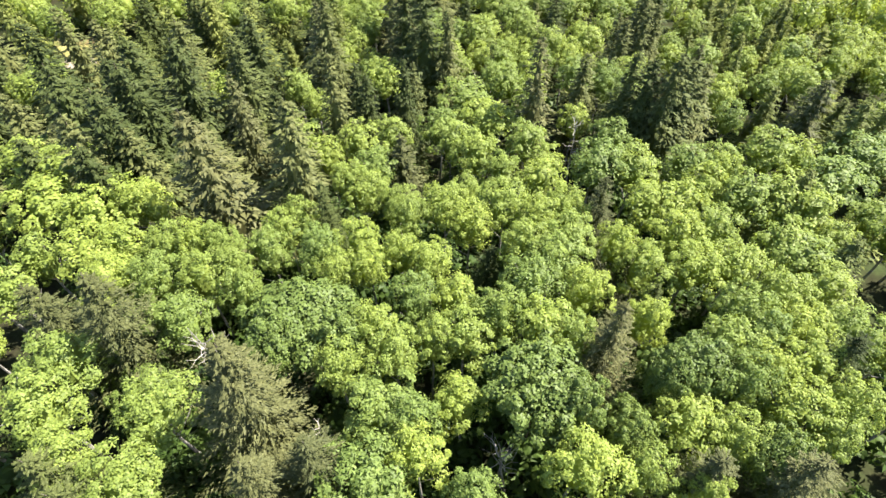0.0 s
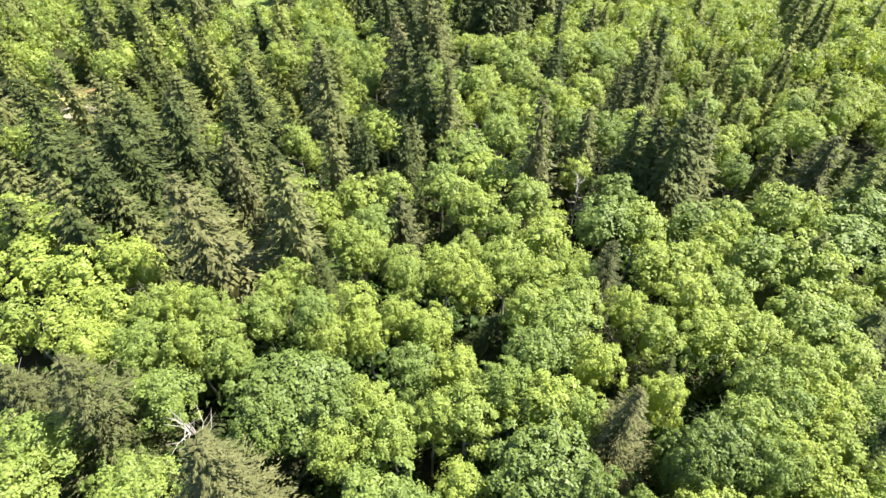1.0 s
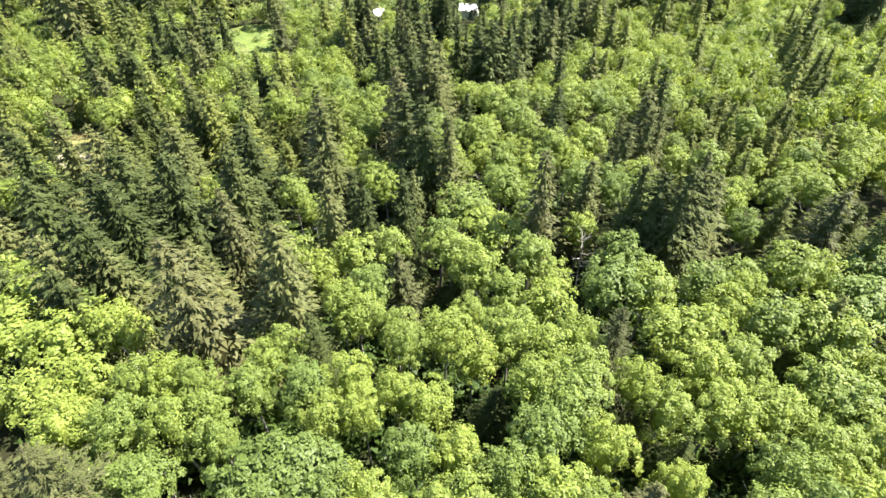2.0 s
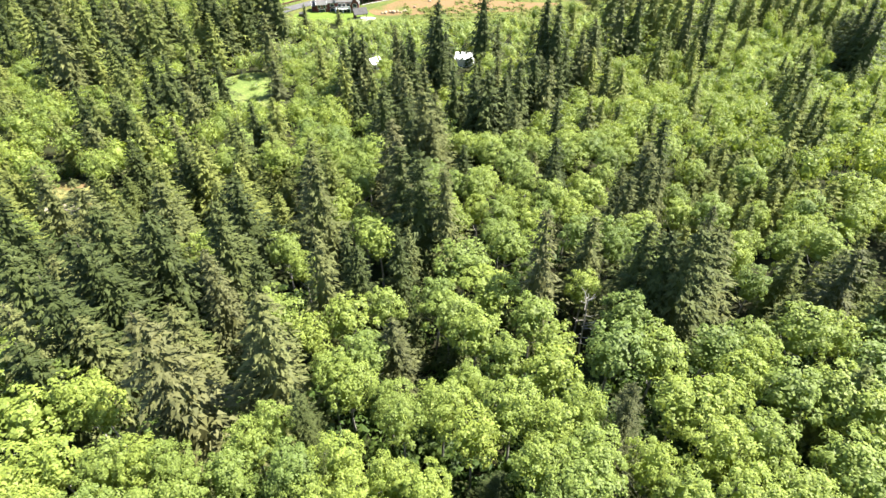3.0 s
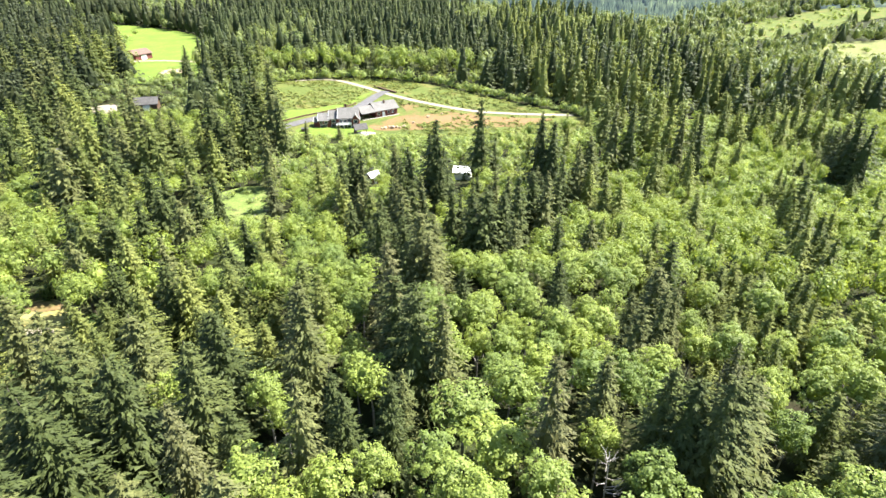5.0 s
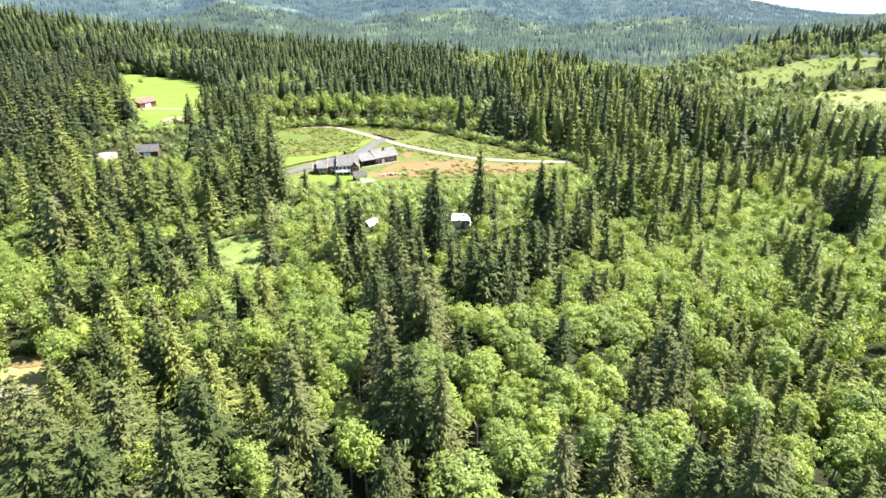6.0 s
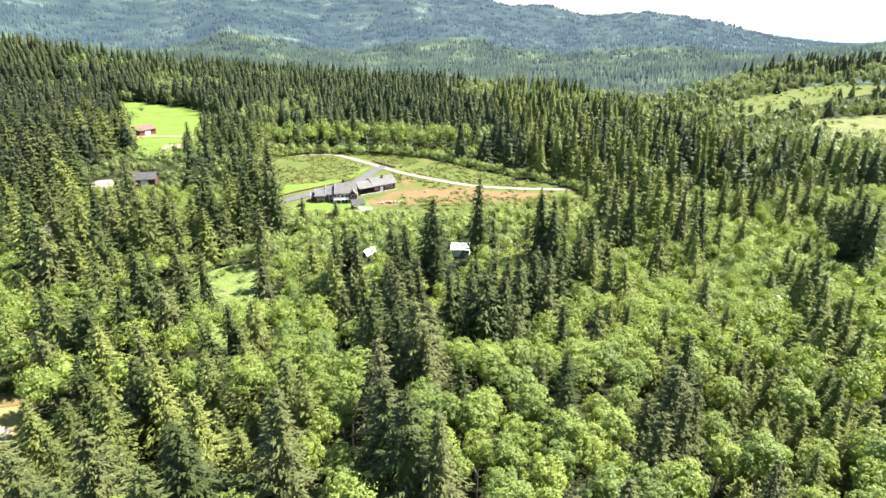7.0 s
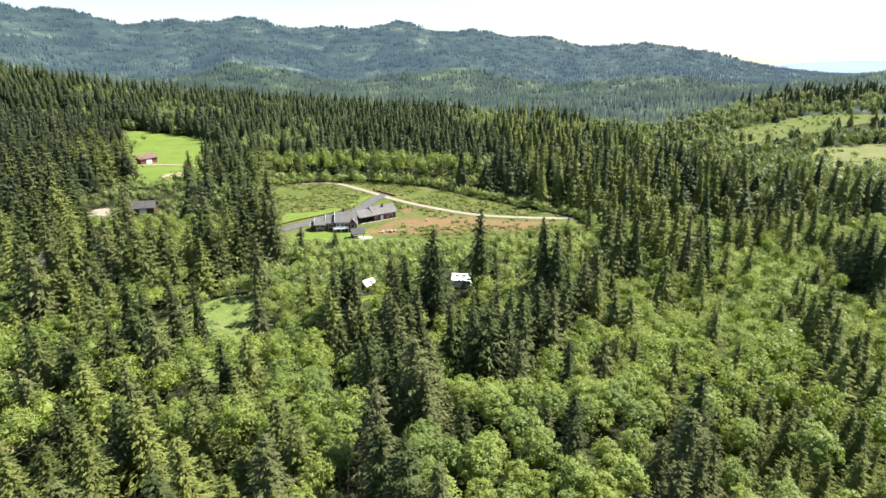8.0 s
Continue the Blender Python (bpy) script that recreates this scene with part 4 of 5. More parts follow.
def model(kind, level, i):
    key = (kind, level, i)
    if key not in models:
        name, label, cat, group, leaf, wood = LABELS[kind]
        built = maples[i] if kind == "maple" else FORMS[kind][level][i]
        models[key] = [built, None]
    name, label, cat, group, leaf, wood = LABELS[kind]
    return models[key], name, label, cat, group, leaf, wood


def told_apart(kind, x, y, h, r, label):
    """What sets one tree apart from its kind."""
    if kind == "fir":
        if abs(x - 17) < 8 and 205 < y < 235:
            return "lone tall fir with open branches beside the meadow"
        if h > 23.5:
            return "very tall dark green fir with drooping boughs"
        if h < 13:
            return "small dark conical fir among leafy trees"
        if r < 2.2:
            return "slender dark green fir rising above the alders"
    if kind == "alder":
        if is_open(x, y):
            return "lone leafy tree standing in open grass"
        if y > 300:
            return "leafy light green tree along the clearing's edge"
        if r > 3.0:
            return "wide yellow-green alder with a domed crown"
        if r < 1.9:
            return "narrow yellow-green young alder squeezed between others"
    if kind == "young" and h < 12:
        return "small light olive-green hemlock among leafy brush"
    return label


def level_at(y):
    return 0 if y < 44 else (1 if y < 110 else 2)


def snag(x, y, tall, seed, label, tilt=0.0):
    """A bare, bleached dead tree: bent stem and forking limbs."""
    rg = np.random.default_rng(seed)
    top = new("dead_tree")
    top.matrix_basis = pose(x, y, float(land(x, y)), tilt, 0, float(rg.uniform(0, 360)))
    v, f = limb([(0, 0, -0.5), (0.15, 0.1, tall * 0.5), (-0.1, 0.2, tall)], [0.15, 0.09, 0.02], 7)
    mesh_object("trunk", v, f.tolist(), dead_wood, top)
    for _ in range(16):
        a, z = rg.uniform(0, 6.28), tall * rg.uniform(0.5, 0.98)
        ln = (tall - z) * 0.25 + rg.uniform(0.5, 1.2)
        p = [(0, 0, z), (ln * 0.5 * math.cos(a), ln * 0.5 * math.sin(a), z + ln * 0.2), (ln * math.cos(a + 0.3), ln * math.sin(a + 0.3), z + ln * 0.55)]
        twig = [limb(p, [0.045, 0.03, 0.01], 5)]
        for s in (-0.7, 0.6):
            q = p[1]
            twig.append(limb([q, (q[0] + ln * 0.35 * math.cos(a + s), q[1] + ln * 0.35 * math.sin(a + s), q[2] + ln * 0.25)], [0.025, 0.008], 4))
        v, f = joined(twig)
        mesh_object("branch", v, f.tolist(), dead_wood, top)
    return tagged(top, label, "dead tree", "dead trees in the stand")


for sx, sy, sh, lean in ((16.2, 51.5, 12.8, 4), (-9.0, 13.0, 9.5, 12), (5.0, 13.1, 9.6, 8), (-17.9, 21.4, 14.2, 5)):
    snag(sx, sy, sh, int(100 + sx * 3), "bare grey dead tree standing among green crowns", lean)

def base_of(kind, level):
    """Height and crown radius that a form was built with."""
    return (14.0, 3.4) if kind == "maple" else (12.5, 3.2) if (kind, level) == ("alder", 2) else FORMS[kind][3:]


trees.sort(key=lambda q: math.hypot(q[0], q[1] - 25))
counts, rest = {}, {}

for x, y, h, r, kind in trees:
    counts[kind] = counts.get(kind, 0) + 1
    lv = level_at(math.hypot(x, y))
    n_forms = 3 if kind == "maple" else len(FORMS[kind][lv])
    i = int(rng.integers(n_forms))
    turn, lean = float(rng.uniform(0, 360)), (float(rng.normal(0, 1.2)), float(rng.normal(0, 1.2)))
    if counts[kind] > 290:
        rest.setdefault((kind, lv), []).append((x, y, h, r, i, turn))
        continue
    m, name, label, cat, group, leaf, wood = model(kind, lv, i)
    base_h, base_r = base_of(kind, lv)
    where = place(x, y, h, r, base_h, base_r, turn, lean)
    if m[1] is None:
        m[1] = tree_thing(name, m[0], leaf, wood, label, cat, group)
        m[1].matrix_basis = where
    else:
        made = copy_thing(m[1], Matrix())
        made.matrix_basis = where
        m = (None, made)
    m[1]["label"] = told_apart(kind, x, y, h, r, label)


def forest_mesh(name, rows, forms, base_h, base_r, material, label, with_stem=True):
    """Many far trees as one mass."""
    vs, fs, n = [], [], 0
    for x, y, h, r, i, turn in rows:
        v, f = forms[i][0]
        c, s = math.cos(radians(turn)), math.sin(radians(turn))
        k, kz = r / base_r, h / base_h
        w = np.empty_like(v)
        w[:, 0] = x + k * (c * v[:, 0] - s * v[:, 1])
        w[:, 1] = y + k * (s * v[:, 0] + c * v[:, 1])
        w[:, 2] = float(land(x, y)) + kz * v[:, 2]
        vs.append(w)
        fs.append(f + n)
        n += len(v)
    if not vs:
        return
    V, T = np.concatenate(vs), np.concatenate(fs)
    me = bpy.data.meshes.new(name)
    me.vertices.add(len(V))
    me.vertices.foreach_set("co", V.astype(np.float32).ravel())
    me.loops.add(T.size)
    me.loops.foreach_set("vertex_index", T.astype(np.int32).ravel())
    me.polygons.add(len(T))
    me.polygons.foreach_set("loop_start", np.arange(0, T.size, 3, dtype=np.int32))
    me.update(calc_edges=True)
    me.polygons.foreach_set("use_smooth", [True] * len(T))
    me.materials.append(material)
    return tagged(new(name, me), label, "woodland", kind="stuff")


STAND_MAT = {"brown": fir_far, "alder": alder_far, "bush": willow_far, "fir": fir_far, "young": young_far}
for (kind, lv), rows in rest.items():
    forest_mesh({"alder": "alder_stand", "bush": "brush"}.get(kind, "fir_stand"), rows, FORMS[kind][lv], *base_of(kind, lv), STAND_MAT[kind],
                {"alder": "dense stand of light green alders", "bush": "light green brush between trees and clearings"}.get(kind, "dense stand of dark green firs"))

# forest beyond the clearing
tiny_fir = [conifer(81 + i, 13, 6, 4, wide=4.8, size=1.2, stout=0.65, face=0.75, ragged=0.3, core=0.56, taper=0.98, bare=0.26 if i == 4 else 0.05) for i in range(5)]
speck_fir = [conifer(86 + i, 8, 5, 2, wide=4.8, size=1.75, stout=0.65, face=0.9, ragged=0.3, core=0.68, taper=0.98, bare=0.03) for i in range(5)]
tiny_alder = [broadleaf(91 + i, 13, 15, 0.85, 11.0, 4.0, lean_core=True, low=True, round_=True) for i in range(4)]
# a light green plantation behind the pasture
PLANTATION = [(-303, 592), (-334, 715), (-290, 689), (-222, 654), (-216, 601), (-258, 567)]
far_f, far_a, far_y, far_o = [], [], [], []
for _ in range(24000):
    turn = rng.uniform(-42, 42)
    a = radians(turn)
    d = 185 + (wood_end(turn) - 185) * rng.random() ** 0.9
    x, y = d * math.sin(a), 20 + d * math.cos(a)
    if y < (222 if x > 60 else 216) or (y < 234 and -78 < x < 78) or is_open(x, y):
        continue
    r = 3.8 + 1.8 * rng.random()
    if crowded(x, y, r, 0.5 if inside(LOW_WOOD, x, y) else 0.74):
        continue
    keep(x, y, r)
    if inside(LOW_WOOD, x, y):
        far_a.append((x, y, float(rng.uniform(3.5, 8)), r * 0.7, int(rng.integers(4)), float(rng.uniform(0, 360))))
        continue
    grove = noise.noise(Vector((x * 0.012, y * 0.012, 3.1)))
    gap = noise.noise(Vector((x * 0.03, y * 0.03, 8.4)))
    if (x > 170 and any(inside(p, x + 0.38 * k, y + k) for p in (CUT_A, CUT_B) for k in (15, 30, 45))) and rng.random() < 0.75:
        continue
    edge = any(is_open(x + ox, y + oy) for ox, oy in ((9, 0), (-9, 0), (0, -9), (0, 9)))
    belt = -118 < x < 40 and 318 < y < 392 - 0.3 * max(0.0, x) and rng.random() < 0.52
    mixed_side = (x > (55 if y < 255 else 105) and y < 480 and gap > -0.03 and rng.random() < (0.32 if x > 100 and y < 340 else 0.62)) or (x > 150 and y > 330 and gap > -0.25 and rng.random() < 0.55) or (x > 190 and 270 < y < 385 and rng.random() < 0.85) or (-205 < x < -78 and y < 335 and x > -0.9 * y + 130 and rng.random() < 0.8)
    i, turn = int(rng.integers(4)), float(rng.uniform(0, 360))
    if belt or mixed_side or inside(PLANTATION, x, y) or (grove > 0.3 and y > 330 and rng.random() < 0.8) or (edge and rng.random() < 0.5) or rng.random() < 0.02:
        far_a.append((x, y, float(rng.uniform(9, 16)), r * float(rng.uniform(0.75, 1.0)), i, turn))
    else:
        if x < -165 - 0.1 * (y - 300) + 40 * gap and y < 620:
            far_o.append((x, y, float(rng.uniform(18, 27)), r * float(rng.uniform(0.9, 1.3)), i, turn))
            continue
        low_side = 0.55 if x > 150 and y > 300 and y < 700 else 1.0
        row = (x, y, low_side * float(rng.uniform(11, 24) + 4 * max(0.0, 0.5 - grove)), r * float(rng.uniform(0.72, 1.08)), i, turn)
        (far_y if x > 45 and y < 700 and rng.random() < 0.6 else far_f).append(row)
forest_mesh("old_fir_forest", [q for q in far_o if math.hypot(q[0], q[1]) < 420], tiny_fir, 21.0, 3.4, old_far, "tall dark old firs beside the pasture")
forest_mesh("old_fir_forest", [q for q in far_o if math.hypot(q[0], q[1]) >= 420], speck_fir, 21.0, 3.3, old_far, "tall dark old firs on the rise beyond the pasture")
forest_mesh("hemlock_forest", [q for q in far_y if math.hypot(q[0], q[1]) < 400], tiny_fir, 21.0, 3.4, young_far, "olive-green hemlocks scattered through the mixed wood")
forest_mesh("hemlock_forest", [q for q in far_y if math.hypot(q[0], q[1]) >= 400], speck_fir, 21.0, 3.2, young_far, "olive-green hemlocks in the far mixed wood")
forest_mesh("fir_forest", [q for q in far_f if math.hypot(q[0], q[1]) < 400], tiny_fir, 21.0, 3.3, fir_far, "dark conifer forest around the clearing")
forest_mesh("fir_forest", [q for q in far_f if math.hypot(q[0], q[1]) >= 400], speck_fir, 21.0, 3.0, fir_far, "dark conifer forest stretching to the hills")
forest_mesh("alder_grove", far_a, tiny_alder, 11.0, 4.0, grove_far, "light green groves within the conifer forest")

# woods on the hills
def far_clump(seed, count=8, spread=15.0):
    """A handful of far conifers that stand together."""
    rg = np.random.default_rng(seed)
    pieces = []
    for _ in range(count):
        c = rg.uniform(-spread, spread, 2)
        tall, r, turn = rg.uniform(10, 19), rg.uniform(2.6, 4.2), rg.uniform(0, 6.28)
        v = [(c[0] + r * math.cos(turn + k * 1.571), c[1] + r * math.sin(turn + k * 1.571), -4.0) for k in range(4)]
        pieces.append((np.array(v + [(c[0], c[1], tall)]), np.array([(k, (k + 1) % 4, 4) for k in range(4)])))
    return joined(pieces), None


clumps = [far_clump(121 + i) for i in range(6)]
valley, hill = [], []
for _ in range(5600):
    turn = float(rng.uniform(-44, 44))
    start = wood_end(turn) - 30
    d = start + (3050 - start) * float(rng.random()) ** 1.1
    x, y = d * math.sin(radians(turn)), 20 + d * math.cos(radians(turn))
    if is_open(x, y):
        continue
    k = float(rng.uniform(0.7, 1.05))
    (valley if d < 1500 else hill).append((x, y, 0.8 * k, k, int(rng.integers(6)), float(rng.uniform(0, 360))))
# these trees glow with the same painted haze as the land below
forest_mesh("valley_woods", valley, clumps, 1.0, 1.0, valley_haze_mat, "hazy conifer woods in the valley")
forest_mesh("hill_woods", hill, clumps, 1.0, 1.0, hill_haze_mat, "distant conifer woods covering the hills")

# undergrowth
shrub = [broadleaf(101 + i, 7, 16, 0.5, 3.0, 1.6, lean_core=True, low=True) for i in range(4)]
low = []
for k in range(1150):
    y = float(rng.uniform(-20, 115)) if k % 3 == 0 else float(rng.uniform(2, 56))
    half = 0.86 * (y + 30) + 15 if k % 3 == 0 else 0.62 * y + 18
    x = float(rng.uniform(-half, half))
    if not is_open(x, y):
        low.append((x, y, float(rng.uniform(1.5, 4.5)), float(rng.uniform(1.2, 2.4)), int(rng.integers(4)), float(rng.uniform(0, 360))))
forest_mesh("undergrowth", low, shrub, 3.0, 1.6, brush_leaf, "leafy green undergrowth beneath the trees")
tuft = [broadleaf(111 + i, 3, 7, 1.1, 3.0, 1.3, lean_core=True, low=True) for i in range(4)]
tufts = []
way_line = smooth_loop([(-78, 326), (-67, 329), (-54, 326), (-36, 308), (-20, 290), (-3, 275), (17, 262), (37, 257), (60, 255)], False, 12)
for _ in range(5200):
    x, y = float(rng.uniform(-96, 66)), float(rng.uniform(206, 336))
    if inside(CLEARING, x, y) and noise.noise(Vector((x * 0.05, y * 0.05, 9))) > -0.3 and not (-68 < x < -14 and 226 < y < 268) and not (-38 < x < -22 and y < 300 and y > 226) and not (-20 < x < 50 and 244 < y < 258 and rng.random() < 0.75):
        if min((x - p.x) ** 2 + (y - p.y) ** 2 for p in way_line) < 9:
            continue
        tufts.append((x, y, float(rng.uniform(0.3, 1.1)), float(rng.uniform(0.35, 1.15)), int(rng.integers(4)), float(rng.uniform(0, 360))))
forest_mesh("meadow_brush", tufts, tuft, 3.0, 1.3, tuft_leaf, "low brush dotted over the meadow")


# ---- buildings ----
def box(bm, x0, x1, y0, y1, z0, z1):
    v = [bm.verts.new(p) for p in ((x0, y0, z0), (x1, y0, z0), (x1, y1, z0), (x0, y1, z0), (x0, y0, z1), (x1, y0, z1), (x1, y1, z1), (x0, y1, z1))]
    for f in ((3, 2, 1, 0), (4, 5, 6, 7), (0, 1, 5, 4), (1, 2, 6, 5), (2, 3, 7, 6), (3, 0, 4, 7)):
        bm.faces.new([v[i] for i in f])


def boxes(*rows):
    bm = bmesh.new()
    for r in rows:
        box(bm, *r)
    return bm


def gable_walls(x0, x1, y0, y1, z0, z1, ridge):
    """Walls with gables at both ends of a ridge along x."""
    bm = bmesh.new()
    ym = (y0 + y1) / 2
    a = [bm.verts.new(p) for p in ((x0, y0, z0), (x0, y1, z0), (x0, y1, z1), (x0, ym, ridge), (x0, y0, z1))]
    b = [bm.verts.new(p) for p in ((x1, y0, z0), (x1, y1, z0), (x1, y1, z1), (x1, ym, ridge), (x1, y0, z1))]
    bm.faces.new(a)
    bm.faces.new(b[::-1])
    for i in range(5):
        j = (i + 1) % 5
        bm.faces.new((a[j], a[i], b[i], b[j]))
    bmesh.ops.recalc_face_normals(bm, faces=bm.faces[:])
    return bm


def gable_roof(x0, x1, y0, y1, z1, ridge, over=0.6, thick=0.22):
    bm = bmesh.new()
    ym = (y0 + y1) / 2
    slope = (ridge - z1) / ((y1 - y0) / 2)
    zo = z1 - slope * over
    for ya, za, yb, zb in ((y0 - over, zo, ym, ridge), (ym, ridge, y1 + over, zo)):
        v = [bm.verts.new(p) for p in ((x0 - over, ya, za), (x1 + over, ya, za), (x1 + over, yb, zb), (x0 - over, yb, zb), (x0 - over, ya, za + thick), (x1 + over, ya, za + thick), (x1 + over, yb, zb + thick), (x0 - over, yb, zb + thick))]
        for f in ((3, 2, 1, 0), (4, 5, 6, 7), (0, 1, 5, 4), (1, 2, 6, 5), (2, 3, 7, 6), (3, 0, 4, 7)):
            bm.faces.new([v[i] for i in f])
    return bm


def simple_house(name, x, y, heading, wide, deep, tall, ridge, wall, roof, label, category="house"):
    top = new(name)
    top.matrix_basis = pose(x, y, float(land(x, y)), 0, 0, heading)
    part("wall", gable_walls(-wide / 2, wide / 2, -deep / 2, deep / 2, -0.8, tall, ridge), wall, top)
    part("roof", gable_roof(-wide / 2, wide / 2, -deep / 2, deep / 2, tall, ridge), roof, top)
    return tagged(top, label, category)

def window(wall, x, z, w, h, y, face=-1):
    """A window in a front or back wall: white frame and dark pane."""
    fr = part("window", boxes((x - w / 2 - 0.1, x + w / 2 + 0.1, y - 0.06, y + 0.06, z - 0.1, z), (x - w / 2 - 0.1, x + w / 2 + 0.1, y - 0.06, y + 0.06, z + h, z + h + 0.1),
                              (x - w / 2 - 0.1, x - w / 2, y - 0.06, y + 0.06, z, z + h), (x + w / 2, x + w / 2 + 0.1, y - 0.06, y + 0.06, z, z + h)), white_mat, wall, "white window frame")
    pn = part("pane", boxes((x - w / 2, x + w / 2, y - 0.03, y + 0.03, z, z + h)), glass_mat, fr)
    return fr, pn


def front_gable(x0, x1, y0, y1, z0, eave, ridge):
    """Walls of a wing whose gable looks to the front, with its ridge along y."""
    bm = bmesh.new()
    xm = (x0 + x1) / 2
    a = [bm.verts.new(p) for p in ((x0, y0, z0), (x1, y0, z0), (x1, y0, eave), (xm, y0, ridge), (x0, y0, eave))]
    b = [bm.verts.new(p) for p in ((x0, y1, z0), (x1, y1, z0), (x1, y1, eave), (xm, y1, ridge), (x0, y1, eave))]
    bm.faces.new(a)
    bm.faces.new(b[::-1])
    for i in range(5):
        j = (i + 1) % 5
        bm.faces.new((a[j], a[i], b[i], b[j]))
    bmesh.ops.recalc_face_normals(bm, faces=bm.faces[:])
    return bm


def front_roof(x0, x1, y0, y1, eave, ridge, over=0.5, thick=0.2):
    bm = bmesh.new()
    xm = (x0 + x1) / 2
    zo = eave - (ridge - eave) / (xm - x0) * over
    for xa, za, xb, zb in ((x0 - over, zo, xm, ridge), (xm, ridge, x1 + over, zo)):
        v = [bm.verts.new(p) for p in ((xa, y0 - over, za), (xb, y0 - over, zb), (xb, y1, zb), (xa, y1, za), (xa, y0 - over, za + thick), (xb, y0 - over, zb + thick), (xb, y1, zb + thick), (xa, y1, za + thick))]
        for f in ((3, 2, 1, 0), (4, 5, 6, 7), (0, 1, 5, 4), (1, 2, 6, 5), (2, 3, 7, 6), (3, 0, 4, 7)):
            bm.faces.new([v[i] for i in f])
    return bm


def family_house(x, y, heading):
    """Two storeys in four stepped blocks, with a front gable and a white-railed balcony over the lawn."""
    top = new("house")
    top.matrix_basis = pose(x, y, float(land(x, y)), 0, 0, heading) @ Matrix.Diagonal((0.98, 0.85, 0.85, 1))
    blocks = ((-9.9, -8.0, -2.4, 2.6, 2.6, 4.0), (-8.0, -3.6, -4.2, 4.0, 3.5, 6.1), (-3.6, 0.2, -3.5, 4.2, 4.1, 7.0), (0.2, 9.0, -5.0, 4.6, 4.7, 8.3))
    for x0, x1, y0, y1, eave, ridge in blocks:
        part("wall", gable_walls(x0 + 0.02, x1 - 0.02, y0, y1, -0.8, eave, ridge), red_mat, top)
        part("roof", gable_roof(x0 + 0.3, x1 - 0.3, y0, y1, eave, ridge, 0.42), roof_mat, top)
        ym = (y0 + y1) / 2
        bm = bmesh.new()
        for ya, za, yb, zb in ((y0 - 0.45, eave - 0.28, ym, ridge), (ym, ridge, y1 + 0.45, eave - 0.28)):
            v = [bm.verts.new((bx, yy, zz)) for bx in (x0 - 0.2, x0 - 0.13) for yy, zz in ((ya, za), (yb, zb), (yb, zb + 0.3), (ya, za + 0.3))]
            for f in ((3, 2, 1, 0), (4, 5, 6, 7), (0, 1, 5, 4), (1, 2, 6, 5), (2, 3, 7, 6), (3, 0, 4, 7)):
                bm.faces.new([v[i] for i in f])
        part("barge_board", bm, white_mat, top, "white trim board")
    part("gable_wall", front_gable(6.0, 8.9, -6.2, -1.5, -0.8, 4.2, 6.4), red_mat, top)
    part("gable_roof", front_roof(6.0, 8.9, -6.2, -0.6, 4.2, 6.4), roof_mat, top)
    part("chimney", boxes((3.1, 3.9, 0.6, 1.4, 6.8, 9.8)), brown_mat, top, "dark metal-clad chimney")
    for wx in (-6.8, -4.8):
        window(top, wx, 2.0, 1.1, 1.1, -4.2)
    window(top, -5.8, -0.3, 2.4, 1.7, -4.2)
    window(top, -1.7, 2.3, 1.6, 1.2, -3.5)
    window(top, -1.7, -0.2, 1.6, 1.8, -3.5)
    for wx in (1.4, 3.1, 4.8):
        window(top, wx, 2.45, 1.2, 1.5, -5.0)
        window(top, wx, -0.2, 1.3, 1.8, -5.0)
    window(top, 7.45, 2.5, 1.4, 1.4, -6.2)
    window(top, 7.45, 0.0, 1.4, 1.5, -6.2)
    deck = part("balcony", boxes((-0.4, 5.7, -7.0, -5.03, 1.9, 2.1)), white_mat, top, "white-railed balcony")
    for k in range(20):
        px = -0.35 + 6.0 * k / 19
        part("baluster", boxes((px - 0.05, px + 0.05, -6.98, -6.88, 2.1, 3.0)), white_mat, deck)
    part("handrail", boxes((-0.4, 5.7, -7.0, -6.86, 3.0, 3.1)), white_mat, deck)
    for px in (-0.3, 2.7, 5.6):
        part("post", boxes((px - 0.1, px + 0.1, -6.98, -6.78, -0.5, 1.9)), white_mat, deck)
    return tagged(top, "two-storey dark red house with stepped grey metal roof", "house")


def barn_wing(x, y, heading):
    top = new("barn")
    top.matrix_basis = pose(x, y, float(land(x, y)), 0, 0, heading)
    wall = part("wall", gable_walls(-1.8, 9.0, -3.8, 3.8, -0.8, 3.2, 5.6), red_mat, top)
    part("roof", gable_roof(-1.6, 9.0, -3.8, 3.8, 3.2, 5.6, 0.7), roof_mat, top)
    part("carport_roof", gable_roof(-8.6, -2.6, -4.2, 3.4, 2.9, 4.9, 0.4), roof_mat, top)
    for px in (-8.2, -5.3):
        for py in (-4.0, 3.2):
            part("post", boxes((px - 0.12, px + 0.12, py - 0.12, py + 0.12, -0.8, 2.9)), brown_mat, top)
    part("back_wall", boxes((-8.4, -1.9, 3.2, 3.4, -0.8, 2.9)), brown_mat, top)
    part("door", boxes((1.4, 2.7, -3.88, -3.76, -0.1, 2.2)), white_mat, top, "white door")
    part("garage_door", boxes((9.0, 9.06, -1.6, 1.6, -0.2, 2.6)), white_mat, top, "white garage door")
    for wx in (-0.4, 4.6, 6.8):
        window(top, wx, 1.2, 1.0, 1.0, -3.8)
    part("chimney", boxes((3.6, 4.2, -1.3, -0.7, 4.6, 6.5)), brown_mat, top, "dark stove pipe housing")
    part("plinth", boxes((-8.8, 9.2, -5.0, -4.5, -1.0, 0.35)), stone_mat, top, "pale concrete plinth")
    return tagged(top, "long dark red barn with open carport and grey roof", "barn")


